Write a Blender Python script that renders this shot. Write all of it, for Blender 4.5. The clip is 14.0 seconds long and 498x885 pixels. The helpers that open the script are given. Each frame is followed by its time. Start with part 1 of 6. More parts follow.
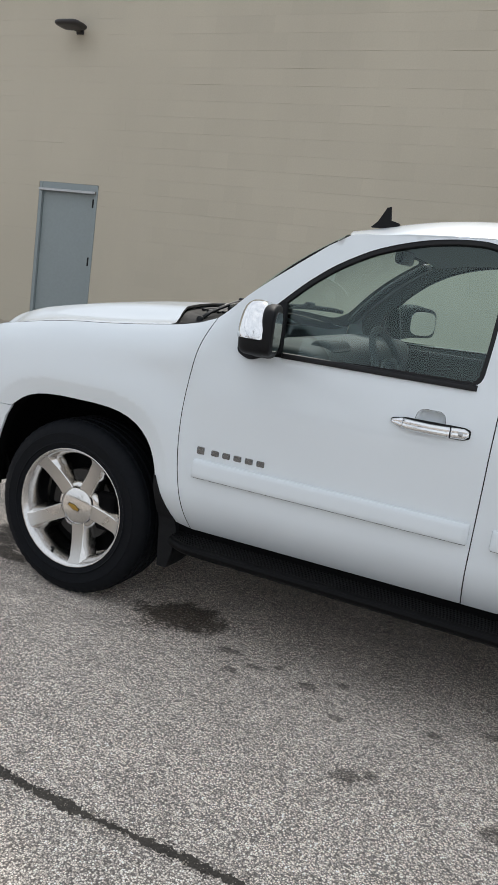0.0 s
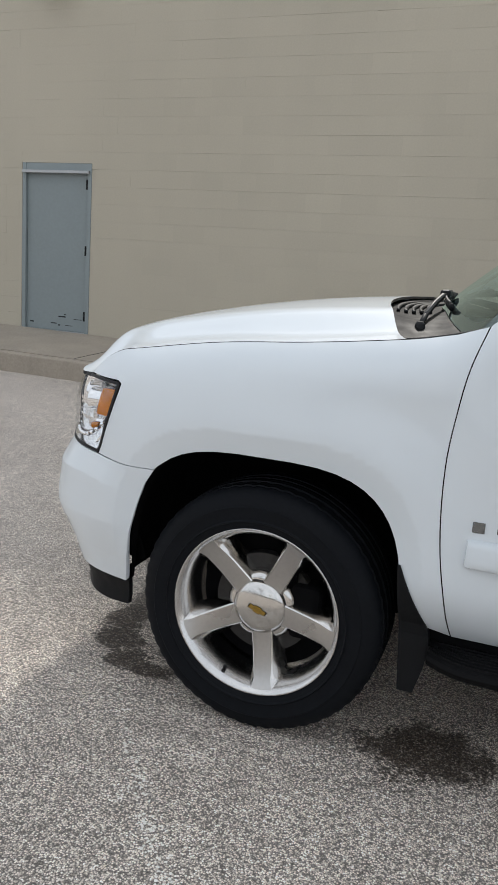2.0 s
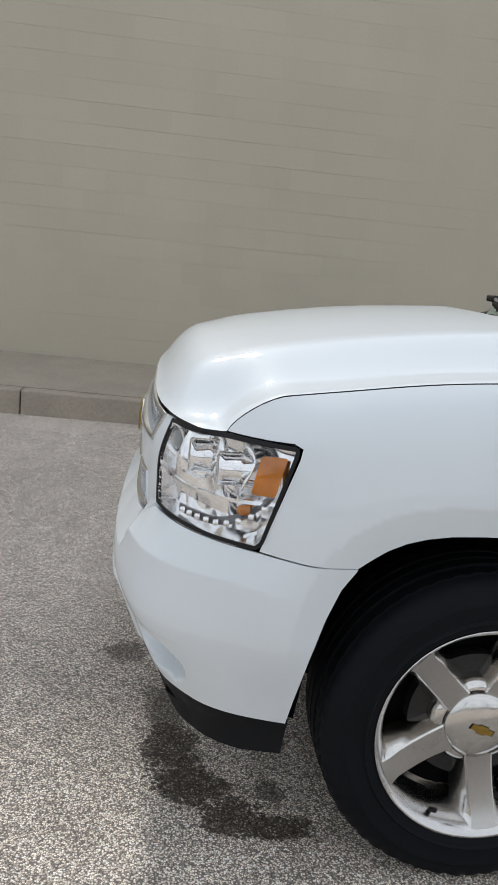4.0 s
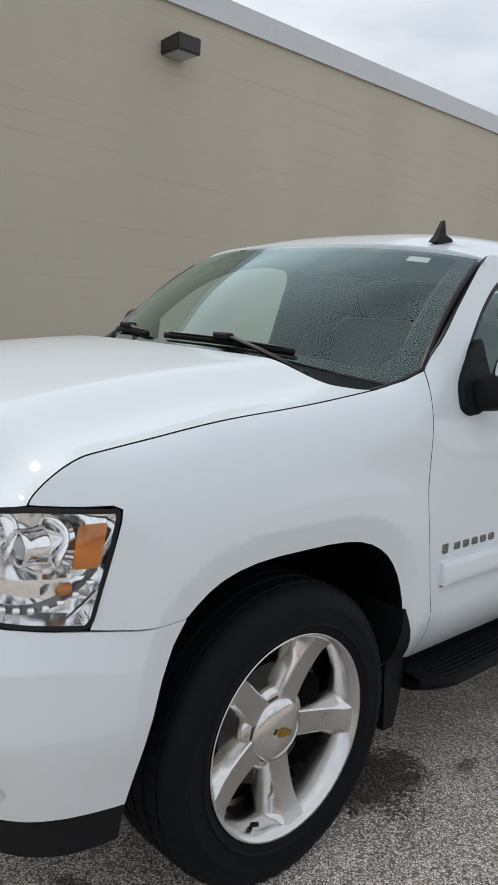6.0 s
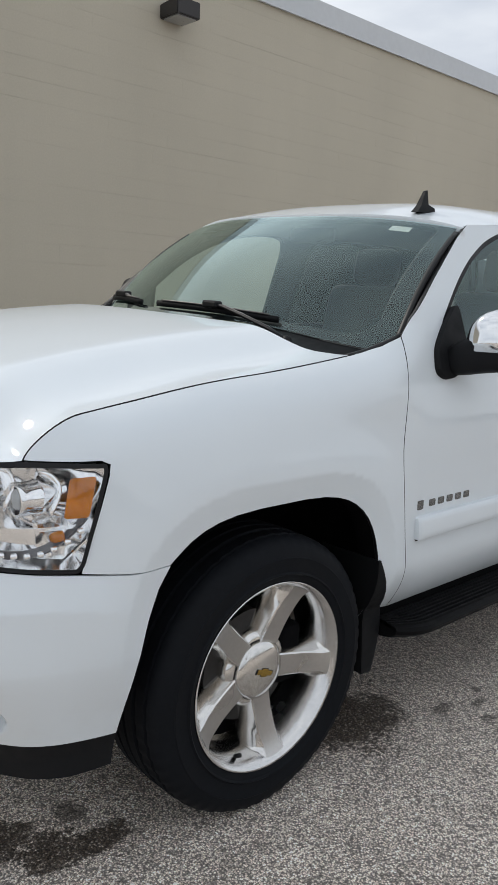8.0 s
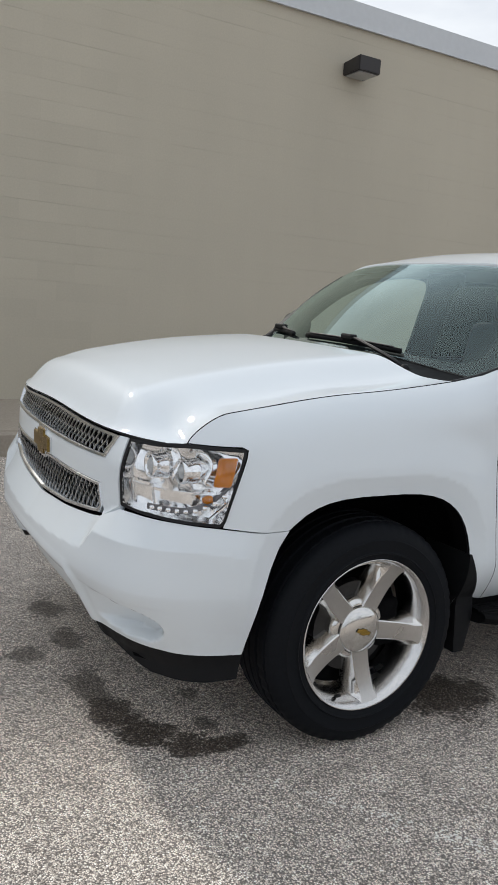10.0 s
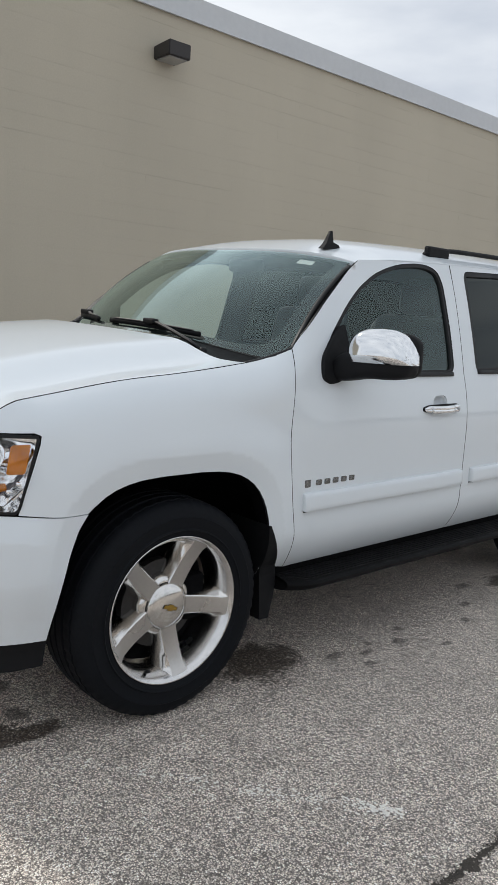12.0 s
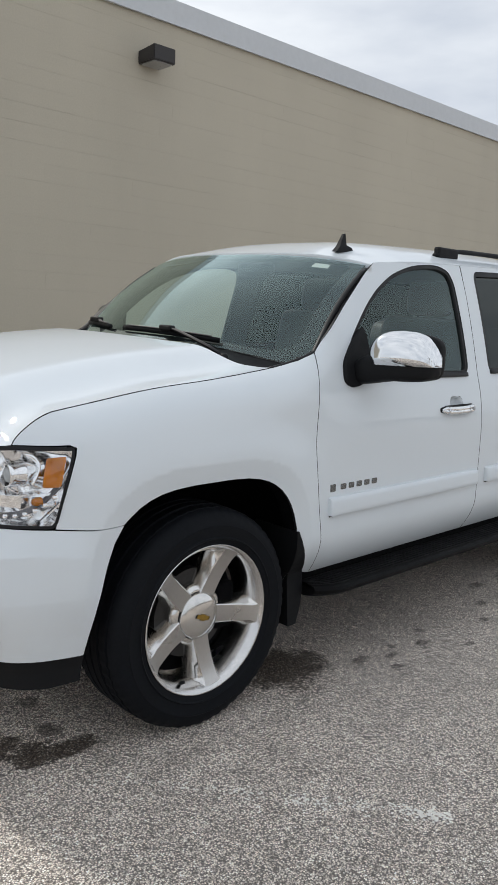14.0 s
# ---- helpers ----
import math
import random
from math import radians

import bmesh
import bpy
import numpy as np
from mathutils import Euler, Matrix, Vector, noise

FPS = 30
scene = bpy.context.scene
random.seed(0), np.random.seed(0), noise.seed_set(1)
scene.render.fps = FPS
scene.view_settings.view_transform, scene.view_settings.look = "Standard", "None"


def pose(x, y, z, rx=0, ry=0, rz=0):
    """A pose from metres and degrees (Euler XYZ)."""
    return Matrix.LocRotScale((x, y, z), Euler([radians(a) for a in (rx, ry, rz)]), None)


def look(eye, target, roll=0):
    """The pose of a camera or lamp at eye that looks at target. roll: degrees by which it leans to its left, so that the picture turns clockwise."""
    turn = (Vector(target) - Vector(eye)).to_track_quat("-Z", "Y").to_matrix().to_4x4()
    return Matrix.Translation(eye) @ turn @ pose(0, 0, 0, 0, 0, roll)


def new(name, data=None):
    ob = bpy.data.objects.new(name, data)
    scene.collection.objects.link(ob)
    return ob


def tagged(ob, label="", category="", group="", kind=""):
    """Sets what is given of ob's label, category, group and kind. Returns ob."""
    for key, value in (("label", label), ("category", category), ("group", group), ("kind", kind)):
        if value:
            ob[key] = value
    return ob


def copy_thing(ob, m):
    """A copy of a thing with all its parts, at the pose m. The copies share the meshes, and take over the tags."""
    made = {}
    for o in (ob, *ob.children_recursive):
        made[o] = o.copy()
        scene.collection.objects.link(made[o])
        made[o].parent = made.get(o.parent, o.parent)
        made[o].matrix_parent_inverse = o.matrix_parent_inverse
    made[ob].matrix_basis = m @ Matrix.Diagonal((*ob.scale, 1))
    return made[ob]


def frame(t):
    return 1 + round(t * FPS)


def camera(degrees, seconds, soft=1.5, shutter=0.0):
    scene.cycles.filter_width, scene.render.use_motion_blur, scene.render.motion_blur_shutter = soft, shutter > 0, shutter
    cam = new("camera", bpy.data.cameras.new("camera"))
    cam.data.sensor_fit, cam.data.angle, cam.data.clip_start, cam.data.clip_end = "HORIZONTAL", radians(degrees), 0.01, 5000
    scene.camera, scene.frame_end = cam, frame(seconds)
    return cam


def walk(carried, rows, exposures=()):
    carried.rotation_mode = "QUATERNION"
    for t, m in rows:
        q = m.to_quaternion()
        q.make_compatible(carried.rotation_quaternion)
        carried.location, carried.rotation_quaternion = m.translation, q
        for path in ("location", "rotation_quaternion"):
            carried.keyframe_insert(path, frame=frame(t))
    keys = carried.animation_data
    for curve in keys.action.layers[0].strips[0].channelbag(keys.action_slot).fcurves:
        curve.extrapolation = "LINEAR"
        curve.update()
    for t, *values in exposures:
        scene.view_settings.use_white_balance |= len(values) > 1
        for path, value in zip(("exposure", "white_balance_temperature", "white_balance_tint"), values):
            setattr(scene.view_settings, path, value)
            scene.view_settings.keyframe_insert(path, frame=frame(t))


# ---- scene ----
cam = camera(35.9, 14.0, 1.1)
PATH = [
    (0, (2.029, -3.707, 1.446), (1.24, -1.908, 1.07), 7.9),
    (0.5, (1.731, -3.576, 1.437), (0.834, -1.834, 1.037), 6.4),
    (1, (1.419, -3.348, 1.463), (0.514, -1.609, 1.064), 5.7),
    (1.5, (1.049, -3.225, 1.435), (0.229, -1.445, 1.034), 4.7),
    (2, (0.735, -3.071, 1.422), (0.046, -1.242, 0.999), 4.1),
    (2.5, (0.367, -2.884, 1.435), (-0.219, -1.026, 0.981), 5.8),
    (2.7, (0.2, -2.841, 1.42), (-0.344, -0.973, 0.956), 6.8),
    (4.8, (-1.166, -2.336, 1.393), (-0.294, -0.57, 1.042), 2.2),
    (5, (-1.209, -2.281, 1.392), (-0.188, -0.597, 1.042), 1.8),
    (5.4, (-1.294, -2.248, 1.417), (-0.071, -0.7, 1.09), 1.7),
    (5.5, (-1.311, -2.245, 1.417), (-0.053, -0.721, 1.105), 1.9),
    (6, (-1.368, -2.228, 1.423), (-0.017, -0.782, 1.142), 2.5),
    (6.5, (-1.375, -2.23, 1.417), (-0.003, -0.807, 1.11), 2.8),
    (7, (-1.394, -2.241, 1.412), (-0.027, -0.823, 1.07), 2.7),
    (9.3, (-1.471, -2.723, 1.449), (-0.304, -1.136, 1.103), 2.3),
    (9.5, (-1.531, -2.789, 1.448), (-0.427, -1.153, 1.12), 2.8),
    (10, (-1.655, -2.945, 1.44), (-0.674, -1.229, 1.134), 3.7),
    (10.5, (-1.672, -2.983, 1.454), (-0.737, -1.24, 1.159), 4.1),
    (11, (-1.681, -2.997, 1.448), (-0.689, -1.285, 1.155), 4.2),
    (11.5, (-1.635, -3.023, 1.437), (-0.493, -1.41, 1.129), 3.8),
    (12, (-1.579, -3.073, 1.444), (-0.259, -1.605, 1.126), 3.1),
    (12.5, (-1.537, -3.11, 1.434), (-0.049, -1.811, 1.121), 2.7),
    (13, (-1.531, -3.111, 1.433), (0.101, -1.996, 1.132), 2.7),
    (13.2, (-1.542, -3.124, 1.443), (0.112, -2.042, 1.139), 2.6),
    (13.5, (-1.566, -3.121, 1.448), (0.058, -1.994, 1.144), 2.2),
    (14, (-1.692, -2.939, 1.446), (-0.334, -1.504, 1.137), 1.9),
]
walk(cam, [(t, look(eye, target, roll)) for t, eye, target, roll in PATH], [(0.0, 0.42), (1.5, 0.37), (2.7, 0.38), (5.0, 0.29), (11.5, 0.24), (13.0, 0.2), (14.0, 0.26)])

# ---- light ----
SUN_EL, SUN_AZ = 42.0, 14.0          # degrees; azimuth from +y towards -x
sky_world = bpy.data.worlds.new("overcast")
scene.world = sky_world
sky_world.use_nodes = True
wt = sky_world.node_tree
wt.nodes.clear()
w_out = wt.nodes.new("ShaderNodeOutputWorld")
w_bg = wt.nodes.new("ShaderNodeBackground")
w_sky = wt.nodes.new("ShaderNodeTexSky")
w_sky.sky_type, w_sky.sun_disc = "NISHITA", False
w_sky.sun_elevation, w_sky.sun_rotation = radians(SUN_EL), radians(-SUN_AZ)
w_co = wt.nodes.new("ShaderNodeTexCoord")
w_map = wt.nodes.new("ShaderNodeMapping")
w_map.inputs["Scale"].default_value = (1.0, 1.0, 3.2)
w_noise = wt.nodes.new("ShaderNodeTexNoise")
w_noise.inputs["Scale"].default_value, w_noise.inputs["Detail"].default_value = 3.4, 5.0
w_noise.inputs["Roughness"].default_value = 0.5
w_ramp = wt.nodes.new("ShaderNodeValToRGB")
w_ramp.color_ramp.elements[0].position, w_ramp.color_ramp.elements[0].color = 0.32, (4.7, 5.1, 5.75, 1)
w_ramp.color_ramp.elements[1].position, w_ramp.color_ramp.elements[1].color = 0.66, (7.0, 7.3, 7.65, 1)
w_sep = wt.nodes.new("ShaderNodeSeparateXYZ")
w_up = wt.nodes.new("ShaderNodeMapRange")
w_up.inputs["From Min"].default_value, w_up.inputs["From Max"].default_value = 0.2, 0.9
w_up.inputs["To Min"].default_value, w_up.inputs["To Max"].default_value = 0.95, 0.99
w_mul = wt.nodes.new("ShaderNodeVectorMath")
w_mul.operation = "SCALE"
w_mix = wt.nodes.new("ShaderNodeMixRGB")
w_mix.inputs["Fac"].default_value = 0.96
wt.links.new(w_co.outputs["Generated"], w_map.inputs["Vector"])
wt.links.new(w_map.outputs["Vector"], w_noise.inputs["Vector"])
wt.links.new(w_noise.outputs["Fac"], w_ramp.inputs["Fac"])
wt.links.new(w_co.outputs["Generated"], w_sep.inputs["Vector"])
wt.links.new(w_sep.outputs["Z"], w_up.inputs["Value"])
wt.links.new(w_ramp.outputs["Color"], w_mul.inputs[0])
wt.links.new(w_up.outputs["Result"], w_mul.inputs["Scale"])
wt.links.new(w_sky.outputs["Color"], w_mix.inputs["Color1"])
wt.links.new(w_mul.outputs["Vector"], w_mix.inputs["Color2"])
wt.links.new(w_mix.outputs["Color"], w_bg.inputs["Color"])
w_bg.inputs["Strength"].default_value = 0.115
wt.links.new(w_bg.outputs["Background"], w_out.inputs["Surface"])

sun_data = bpy.data.lights.new("sun", "SUN")
sun_data.energy, sun_data.angle, sun_data.color = 1.3, radians(4), (1.0, 0.955, 0.89)
sun = new("sun", sun_data)
_az, _el = radians(SUN_AZ), radians(SUN_EL)
sun.matrix_world = look((-math.sin(_az) * math.cos(_el) * 50, math.cos(_az) * math.cos(_el) * 50, math.sin(_el) * 50), (0, 0, 0))


# ---- materials ----
def material(name, base, rough=0.6, metal=0.0, coat=0.0, spec=0.5):
    """A Principled material with its node tree and shader."""
    m = bpy.data.materials.new(name)
    m.use_nodes = True
    b = m.node_tree.nodes["Principled BSDF"]
    b.inputs["Base Color"].default_value = (*base, 1)
    b.inputs["Roughness"].default_value = rough
    b.inputs["Metallic"].default_value = metal
    b.inputs["Coat Weight"].default_value = coat
    b.inputs["Coat Roughness"].default_value = 0.04
    b.inputs["Specular IOR Level"].default_value = spec
    return m, m.node_tree, b


def node(tree, kind, **values):
    n = tree.nodes.new("ShaderNode" + kind)
    for key, value in values.items():
        n.inputs[key.replace("_", " ")].default_value = value
    return n


def ramp(tree, source, *stops):
    r = tree.nodes.new("ShaderNodeValToRGB")
    while len(r.color_ramp.elements) < len(stops):
        r.color_ramp.elements.new(0.5)
    for e, (p, c) in zip(r.color_ramp.elements, stops):
        e.position, e.color = p, ((c, c, c, 1) if isinstance(c, (int, float)) else (*c, 1))
    tree.links.new(source, r.inputs["Fac"])
    return r.outputs["Color"]


def mix(tree, fac, a, b, mode="MIX"):
    m = tree.nodes.new("ShaderNodeMixRGB")
    m.blend_type = mode
    for key, v in (("Fac", fac), ("Color1", a), ("Color2", b)):
        if isinstance(v, (int, float)):
            m.inputs[key].default_value = v if key == "Fac" else (v, v, v, 1)
        elif isinstance(v, tuple):
            m.inputs[key].default_value = (*v, 1)
        else:
            tree.links.new(v, m.inputs[key])
    return m.outputs["Color"]


def calc(tree, op, a, b=0.0):
    m = tree.nodes.new("ShaderNodeMath")
    m.operation = op
    for i, v in enumerate((a, b)):
        if isinstance(v, (int, float)):
            m.inputs[i].default_value = v
        else:
            tree.links.new(v, m.inputs[i])
    return m.outputs[0]


def bump(tree, shader, height, strength=0.3, distance=0.01):
    n = node(tree, "Bump", Strength=strength, Distance=distance)
    tree.links.new(height, n.inputs["Height"])
    tree.links.new(n.outputs["Normal"], shader.inputs["Normal"])


def place(tree, scale=(1, 1, 1)):
    """World position, scaled."""
    g = tree.nodes.new("ShaderNodeNewGeometry")
    m = node(tree, "Mapping", Scale=scale)
    tree.links.new(g.outputs["Position"], m.inputs["Vector"])
    return m.outputs["Vector"]


def noisy(tree, scale, detail=4.0, rough=0.5, stretch=(1, 1, 1)):
    n = node(tree, "TexNoise", Scale=scale, Detail=detail, Roughness=rough)
    tree.links.new(place(tree, stretch), n.inputs["Vector"])
    return n.outputs["Fac"]


def simple(name, base, rough=0.6, metal=0.0, grain=40.0, vary=0.12, relief=0.1, coat=0.0, depth=0.002, spec=0.5):
    """A plain surface with fine grain, broad uneven tone and slight relief."""
    m, t, b = material(name, base, rough, metal, coat, spec)
    fine, broad = noisy(t, grain), noisy(t, grain / 14, 3.0)
    tone = mix(t, 0.5, ramp(t, fine, (0.3, 1 - vary), (0.7, 1 + vary)), ramp(t, broad, (0.3, 1 - vary), (0.7, 1 + vary)))
    t.links.new(mix(t, 1.0, base, tone, "MULTIPLY"), b.inputs["Base Color"])
    t.links.new(ramp(t, broad, (0.3, max(0.0, rough - 0.08)), (0.7, min(1.0, rough + 0.08))), b.inputs["Roughness"])
    if relief:
        bump(t, b, fine, relief, depth)
    return m


def paint_white():
    m, t, b = material("white_car_paint", (0.720, 0.768, 0.80), 0.5, 0.0, 0.8, 0.08)
    dust = noisy(t, 5.0, 5.0, 0.6)
    low = t.nodes.new("ShaderNodeSeparateXYZ")
    t.links.new(place(t), low.inputs["Vector"])
    grime = calc(t, "MULTIPLY", ramp(t, low.outputs["Z"], (0.38, 0.45), (0.58, 0.0)), ramp(t, dust, (0.4, 0.1), (0.75, 0.55)))
    t.links.new(mix(t, grime, (0.720, 0.768, 0.80), (0.47, 0.44, 0.40)), b.inputs["Base Color"])
    t.links.new(ramp(t, dust, (0.3, 0.02), (0.8, 0.09)), b.inputs["Coat Roughness"])
    return m


def ground_material():
    m, t, b = material("worn_aggregate_paving", (0.3, 0.29, 0.27), 0.85)
    vor = node(t, "TexVoronoi", Scale=185.0)
    t.links.new(place(t), vor.inputs["Vector"])
    vor2 = node(t, "TexVoronoi", Scale=92.0)
    t.links.new(place(t), vor2.inputs["Vector"])
    broad, mid, fine = noisy(t, 0.7, 4.0), noisy(t, 7.0, 5.0, 0.65), noisy(t, 260.0, 3.0)
    sep = t.nodes.new("ShaderNodeSeparateColor")
    t.links.new(vor.outputs["Color"], sep.inputs["Color"])
    sep2 = t.nodes.new("ShaderNodeSeparateColor")
    t.links.new(vor2.outputs["Color"], sep2.inputs["Color"])
    stone = ramp(t, sep.outputs["Red"], (0.0, (0.16, 0.14, 0.125)), (0.34, (0.44, 0.39, 0.345)), (0.68, (0.75, 0.675, 0.61)), (1.0, (1.0, 0.955, 0.895)))
    pebble = ramp(t, sep2.outputs["Green"], (0.0, (0.17, 0.15, 0.135)), (0.55, (0.56, 0.505, 0.455)), (0.82, (0.88, 0.82, 0.75)), (1.0, (1.0, 0.965, 0.91)))
    col = mix(t, 0.34, stone, pebble)
    col = mix(t, ramp(t, vor.outputs["Distance"], (0.39, 0.0), (0.68, 0.86)), col, (0.082, 0.074, 0.069))
    col = mix(t, 1.0, mix(t, 1.0, col, (1.0, 0.977, 0.945), "MULTIPLY"), ramp(t, broad, (0.3, 1.10), (0.7, 1.36)), "MULTIPLY")
    col = mix(t, 1.0, col, ramp(t, mid, (0.3, 0.86), (0.7, 1.12)), "MULTIPLY")
    col = mix(t, 1.0, col, ramp(t, fine, (0.3, 0.82), (0.7, 1.50)), "MULTIPLY")
    pos = t.nodes.new("ShaderNodeSeparateXYZ")
    t.links.new(place(t), pos.inputs["Vector"])
    edge = calc(t, "ADD", calc(t, "MULTIPLY", calc(t, "SUBTRACT", noisy(t, 9.0, 5.0, 0.7), 0.5), 2.2), calc(t, "MULTIPLY", calc(t, "SUBTRACT", noisy(t, 75.0, 2.0), 0.5), 1.3))

    def blot(x, y, rx, ry, turn=0.0):
        c, s = math.cos(radians(turn)), math.sin(radians(turn))
        dx, dy = calc(t, "SUBTRACT", pos.outputs["X"], x), calc(t, "SUBTRACT", pos.outputs["Y"], y)
        u = calc(t, "DIVIDE", calc(t, "ADD", calc(t, "MULTIPLY", dx, c), calc(t, "MULTIPLY", dy, s)), rx)
        v = calc(t, "DIVIDE", calc(t, "SUBTRACT", calc(t, "MULTIPLY", dy, c), calc(t, "MULTIPLY", dx, s)), ry)
        d = calc(t, "SQRT", calc(t, "ADD", calc(t, "MULTIPLY", u, u), calc(t, "MULTIPLY", v, v)))
        return ramp(t, calc(t, "ADD", d, edge), (0.72, 1.0), (1.15, 0.0))

    wet = None
    for spot in ((0.565, -0.835, 0.25, 0.17, 22), (-0.752, -0.24, 0.085, 0.20, 0), (-0.735, -0.46, 0.10, 0.16, 18), (-0.665, -0.63, 0.15, 0.10, -50), (-0.55, -0.745, 0.15, 0.085, -30), (-0.44, -0.79, 0.11, 0.06, -8), (-0.445, -0.65, 0.045, 0.055, 0), (-0.41, -0.42, 0.04, 0.05, 0),
                 (2.46, -0.87, 0.13, 0.10, 0), (2.03, -1.505, 0.085, 0.055, 20), (1.55, -1.51, 0.055, 0.05, 0), (1.62, -1.46, 0.025, 0.03, 0), (2.18, -0.78, 0.07, 0.04, 10),
                 (1.25, -1.05, 0.035, 0.025, 0), (0.95, -1.12, 0.03, 0.022, 0), (1.10, -0.98, 0.025, 0.02, 0), (1.42, -1.20, 0.03, 0.018, 0), (1.36, -0.95, 0.04, 0.03, 15),
                 (1.75, -1.08, 0.035, 0.02, 0), (-0.906, 0.15, 0.08, 0.10, 0), (-0.70, 0.24, 0.07, 0.14, 0), (-0.69, 0.62, 0.09, 0.15, 0), (0.88, -0.98, 0.06, 0.03, 0), (1.02, -1.04, 0.04, 0.02, 0), (1.95, -0.95, 0.04, 0.025, 0)):
        one = blot(*spot)
        if spot[2] < 0.1:
            one = calc(t, "MULTIPLY", one, 0.72)
        wet = one if wet is None else mix(t, 1.0, wet, one, "LIGHTEN")
    wet_soft = calc(t, "MULTIPLY", wet, ramp(t, sep.outputs["Green"], (0.6, 1.0), (0.85, 0.70)))
    col = mix(t, wet_soft, col, mix(t, 1.0, col, (0.12, 0.10, 0.082), "MULTIPLY"))
    t.links.new(col, b.inputs["Base Color"])
    t.links.new(calc(t, "SUBTRACT", 0.88, calc(t, "MULTIPLY", wet, 0.28)), b.inputs["Roughness"])
    bump(t, b, mix(t, 0.3, vor.outputs["Distance"], fine), 0.9, -0.007)
    return m


def wall_material():
    m, t, b = material("painted_block_beige", (0.37, 0.34, 0.275), 0.75)
    fine, broad = noisy(t, 55.0, 5.0), noisy(t, 0.35, 4.0)
    streak = noisy(t, 1.6, 4.0, 0.6, (1.0, 1.0, 0.18))
    info = t.nodes.new("ShaderNodeObjectInfo")
    col = mix(t, 1.0, (0.484, 0.441, 0.354), ramp(t, broad, (0.3, 0.95), (0.7, 1.05)), "MULTIPLY")
    col = mix(t, 1.0, col, ramp(t, streak, (0.25, 0.965), (0.75, 1.025)), "MULTIPLY")
    col = mix(t, 1.0, col, ramp(t, info.outputs["Random"], (0.0, 0.975), (1.0, 1.02)), "MULTIPLY")
    col = mix(t, 1.0, col, ramp(t, fine, (0.3, 0.97), (0.7, 1.03)), "MULTIPLY")
    t.links.new(col, b.inputs["Base Color"])
    bump(t, b, fine, 0.12, 0.003)
    return m


def glass_material(name, tint, gloss=1.0, boost=1.0, blur=0.015, hue=0.92):
    """Thin pane: tinted see-through, with a gloss that grows towards grazing angles."""
    m = bpy.data.materials.new(name)
    m.use_nodes = True
    t = m.node_tree
    t.nodes.clear()
    out = t.nodes.new("ShaderNodeOutputMaterial")
    clear = t.nodes.new("ShaderNodeBsdfTransparent")
    clear.inputs["Color"].default_value = (*tint, 1)
    shine = t.nodes.new("ShaderNodeBsdfGlossy")
    shine.inputs["Roughness"].default_value = blur
    shine.inputs["Color"].default_value = (gloss * hue, gloss, gloss * 0.99, 1)
    edge = node(t, "LayerWeight", Blend=0.5)
    fres = calc(t, "ADD", 0.04, calc(t, "MULTIPLY", calc(t, "POWER", edge.outputs["Facing"], 5.0), 0.96))
    fac = calc(t, "MULTIPLY", fres, calc(t, "SUBTRACT", boost, calc(t, "MULTIPLY", fres, max(0.0, boost - 0.9))))
    both = t.nodes.new("ShaderNodeMixShader")
    t.links.new(fac, both.inputs["Fac"])
    t.links.new(clear.outputs[0], both.inputs[1])
    t.links.new(shine.outputs[0], both.inputs[2])
    t.links.new(both.outputs[0], out.inputs["Surface"])
    return m


WHITE = paint_white()
GROUND = ground_material()
WALL = wall_material()
BLACK_PLASTIC = simple("black_textured_plastic", (0.0075, 0.008, 0.0092), 0.6, 0, 300, 0.15, 0.15, depth=0.0005, spec=0.18)
# Real seals and trim, and the shade coloured onto panel edges.
BLACK_TRIM = simple("black_seal_and_gap_shade", (0.006, 0.006, 0.007), 0.5, 0, 120, 0.1, 0.05, depth=0.0004, spec=0.3)
# Near-black for underbody and liners, and for sheets standing in for shade.
DARK = simple("underbody_and_gap_shade", (0.005, 0.005, 0.0055), 0.95, 0, 30, 0.3, 0.1, spec=0.05)
RUBBER = simple("tyre_rubber", (0.0065, 0.0076, 0.0098), 0.62, 0, 90, 0.25, 0.2, depth=0.001, spec=0.11)
CHROME = simple("chrome", (0.82, 0.83, 0.84), 0.1, 1.0, 20, 0.03, 0.0)
ALLOY = simple("polished_alloy", (0.70, 0.685, 0.66), 0.15, 1.0, 60, 0.06, 0.02, depth=0.0003)
DARK_DISC = simple("worn_disc", (0.05, 0.048, 0.047), 0.5, 0.8, 60, 0.2, 0.05, depth=0.0005)
ALLOY_DULL = simple("cast_alloy", (0.16, 0.155, 0.15), 0.5, 1.0, 60, 0.1, 0.05, depth=0.0005)
ALLOY_RIM = simple("polished_rim", (0.66, 0.65, 0.64), 0.2, 1.0, 60, 0.06, 0.02, depth=0.0003)
ALLOY_FACE = simple("satin_machined_alloy", (0.52, 0.505, 0.485), 0.32, 1.0, 90, 0.06, 0.03, depth=0.0003)
GOLD = simple("gold_badge", (0.42, 0.27, 0.06), 0.3, 0.8, 80, 0.05, 0.0)
BRONZE = simple("bronze_gold_badge", (0.26, 0.17, 0.045), 0.28, 0.8, 80, 0.05, 0.0)
AMBER = simple("amber_reflector", (0.48, 0.15, 0.004), 0.22, 0, 240, 0.45, 0.25, 0.8, 0.001)
RED = simple("red_lens", (0.35, 0.02, 0.025), 0.12, 0, 60, 0.1, 0.03, 1.0, 0.001)
GREY_TRIM = simple("grey_interior", (0.036, 0.040, 0.041), 0.75, 0, 30, 0.05, 0.0, depth=0.0006)
SEAT_FABRIC = simple("grey_leather_seat", (0.07, 0.072, 0.071), 0.55, 0, 30, 0.08, 0.0, depth=0.001)
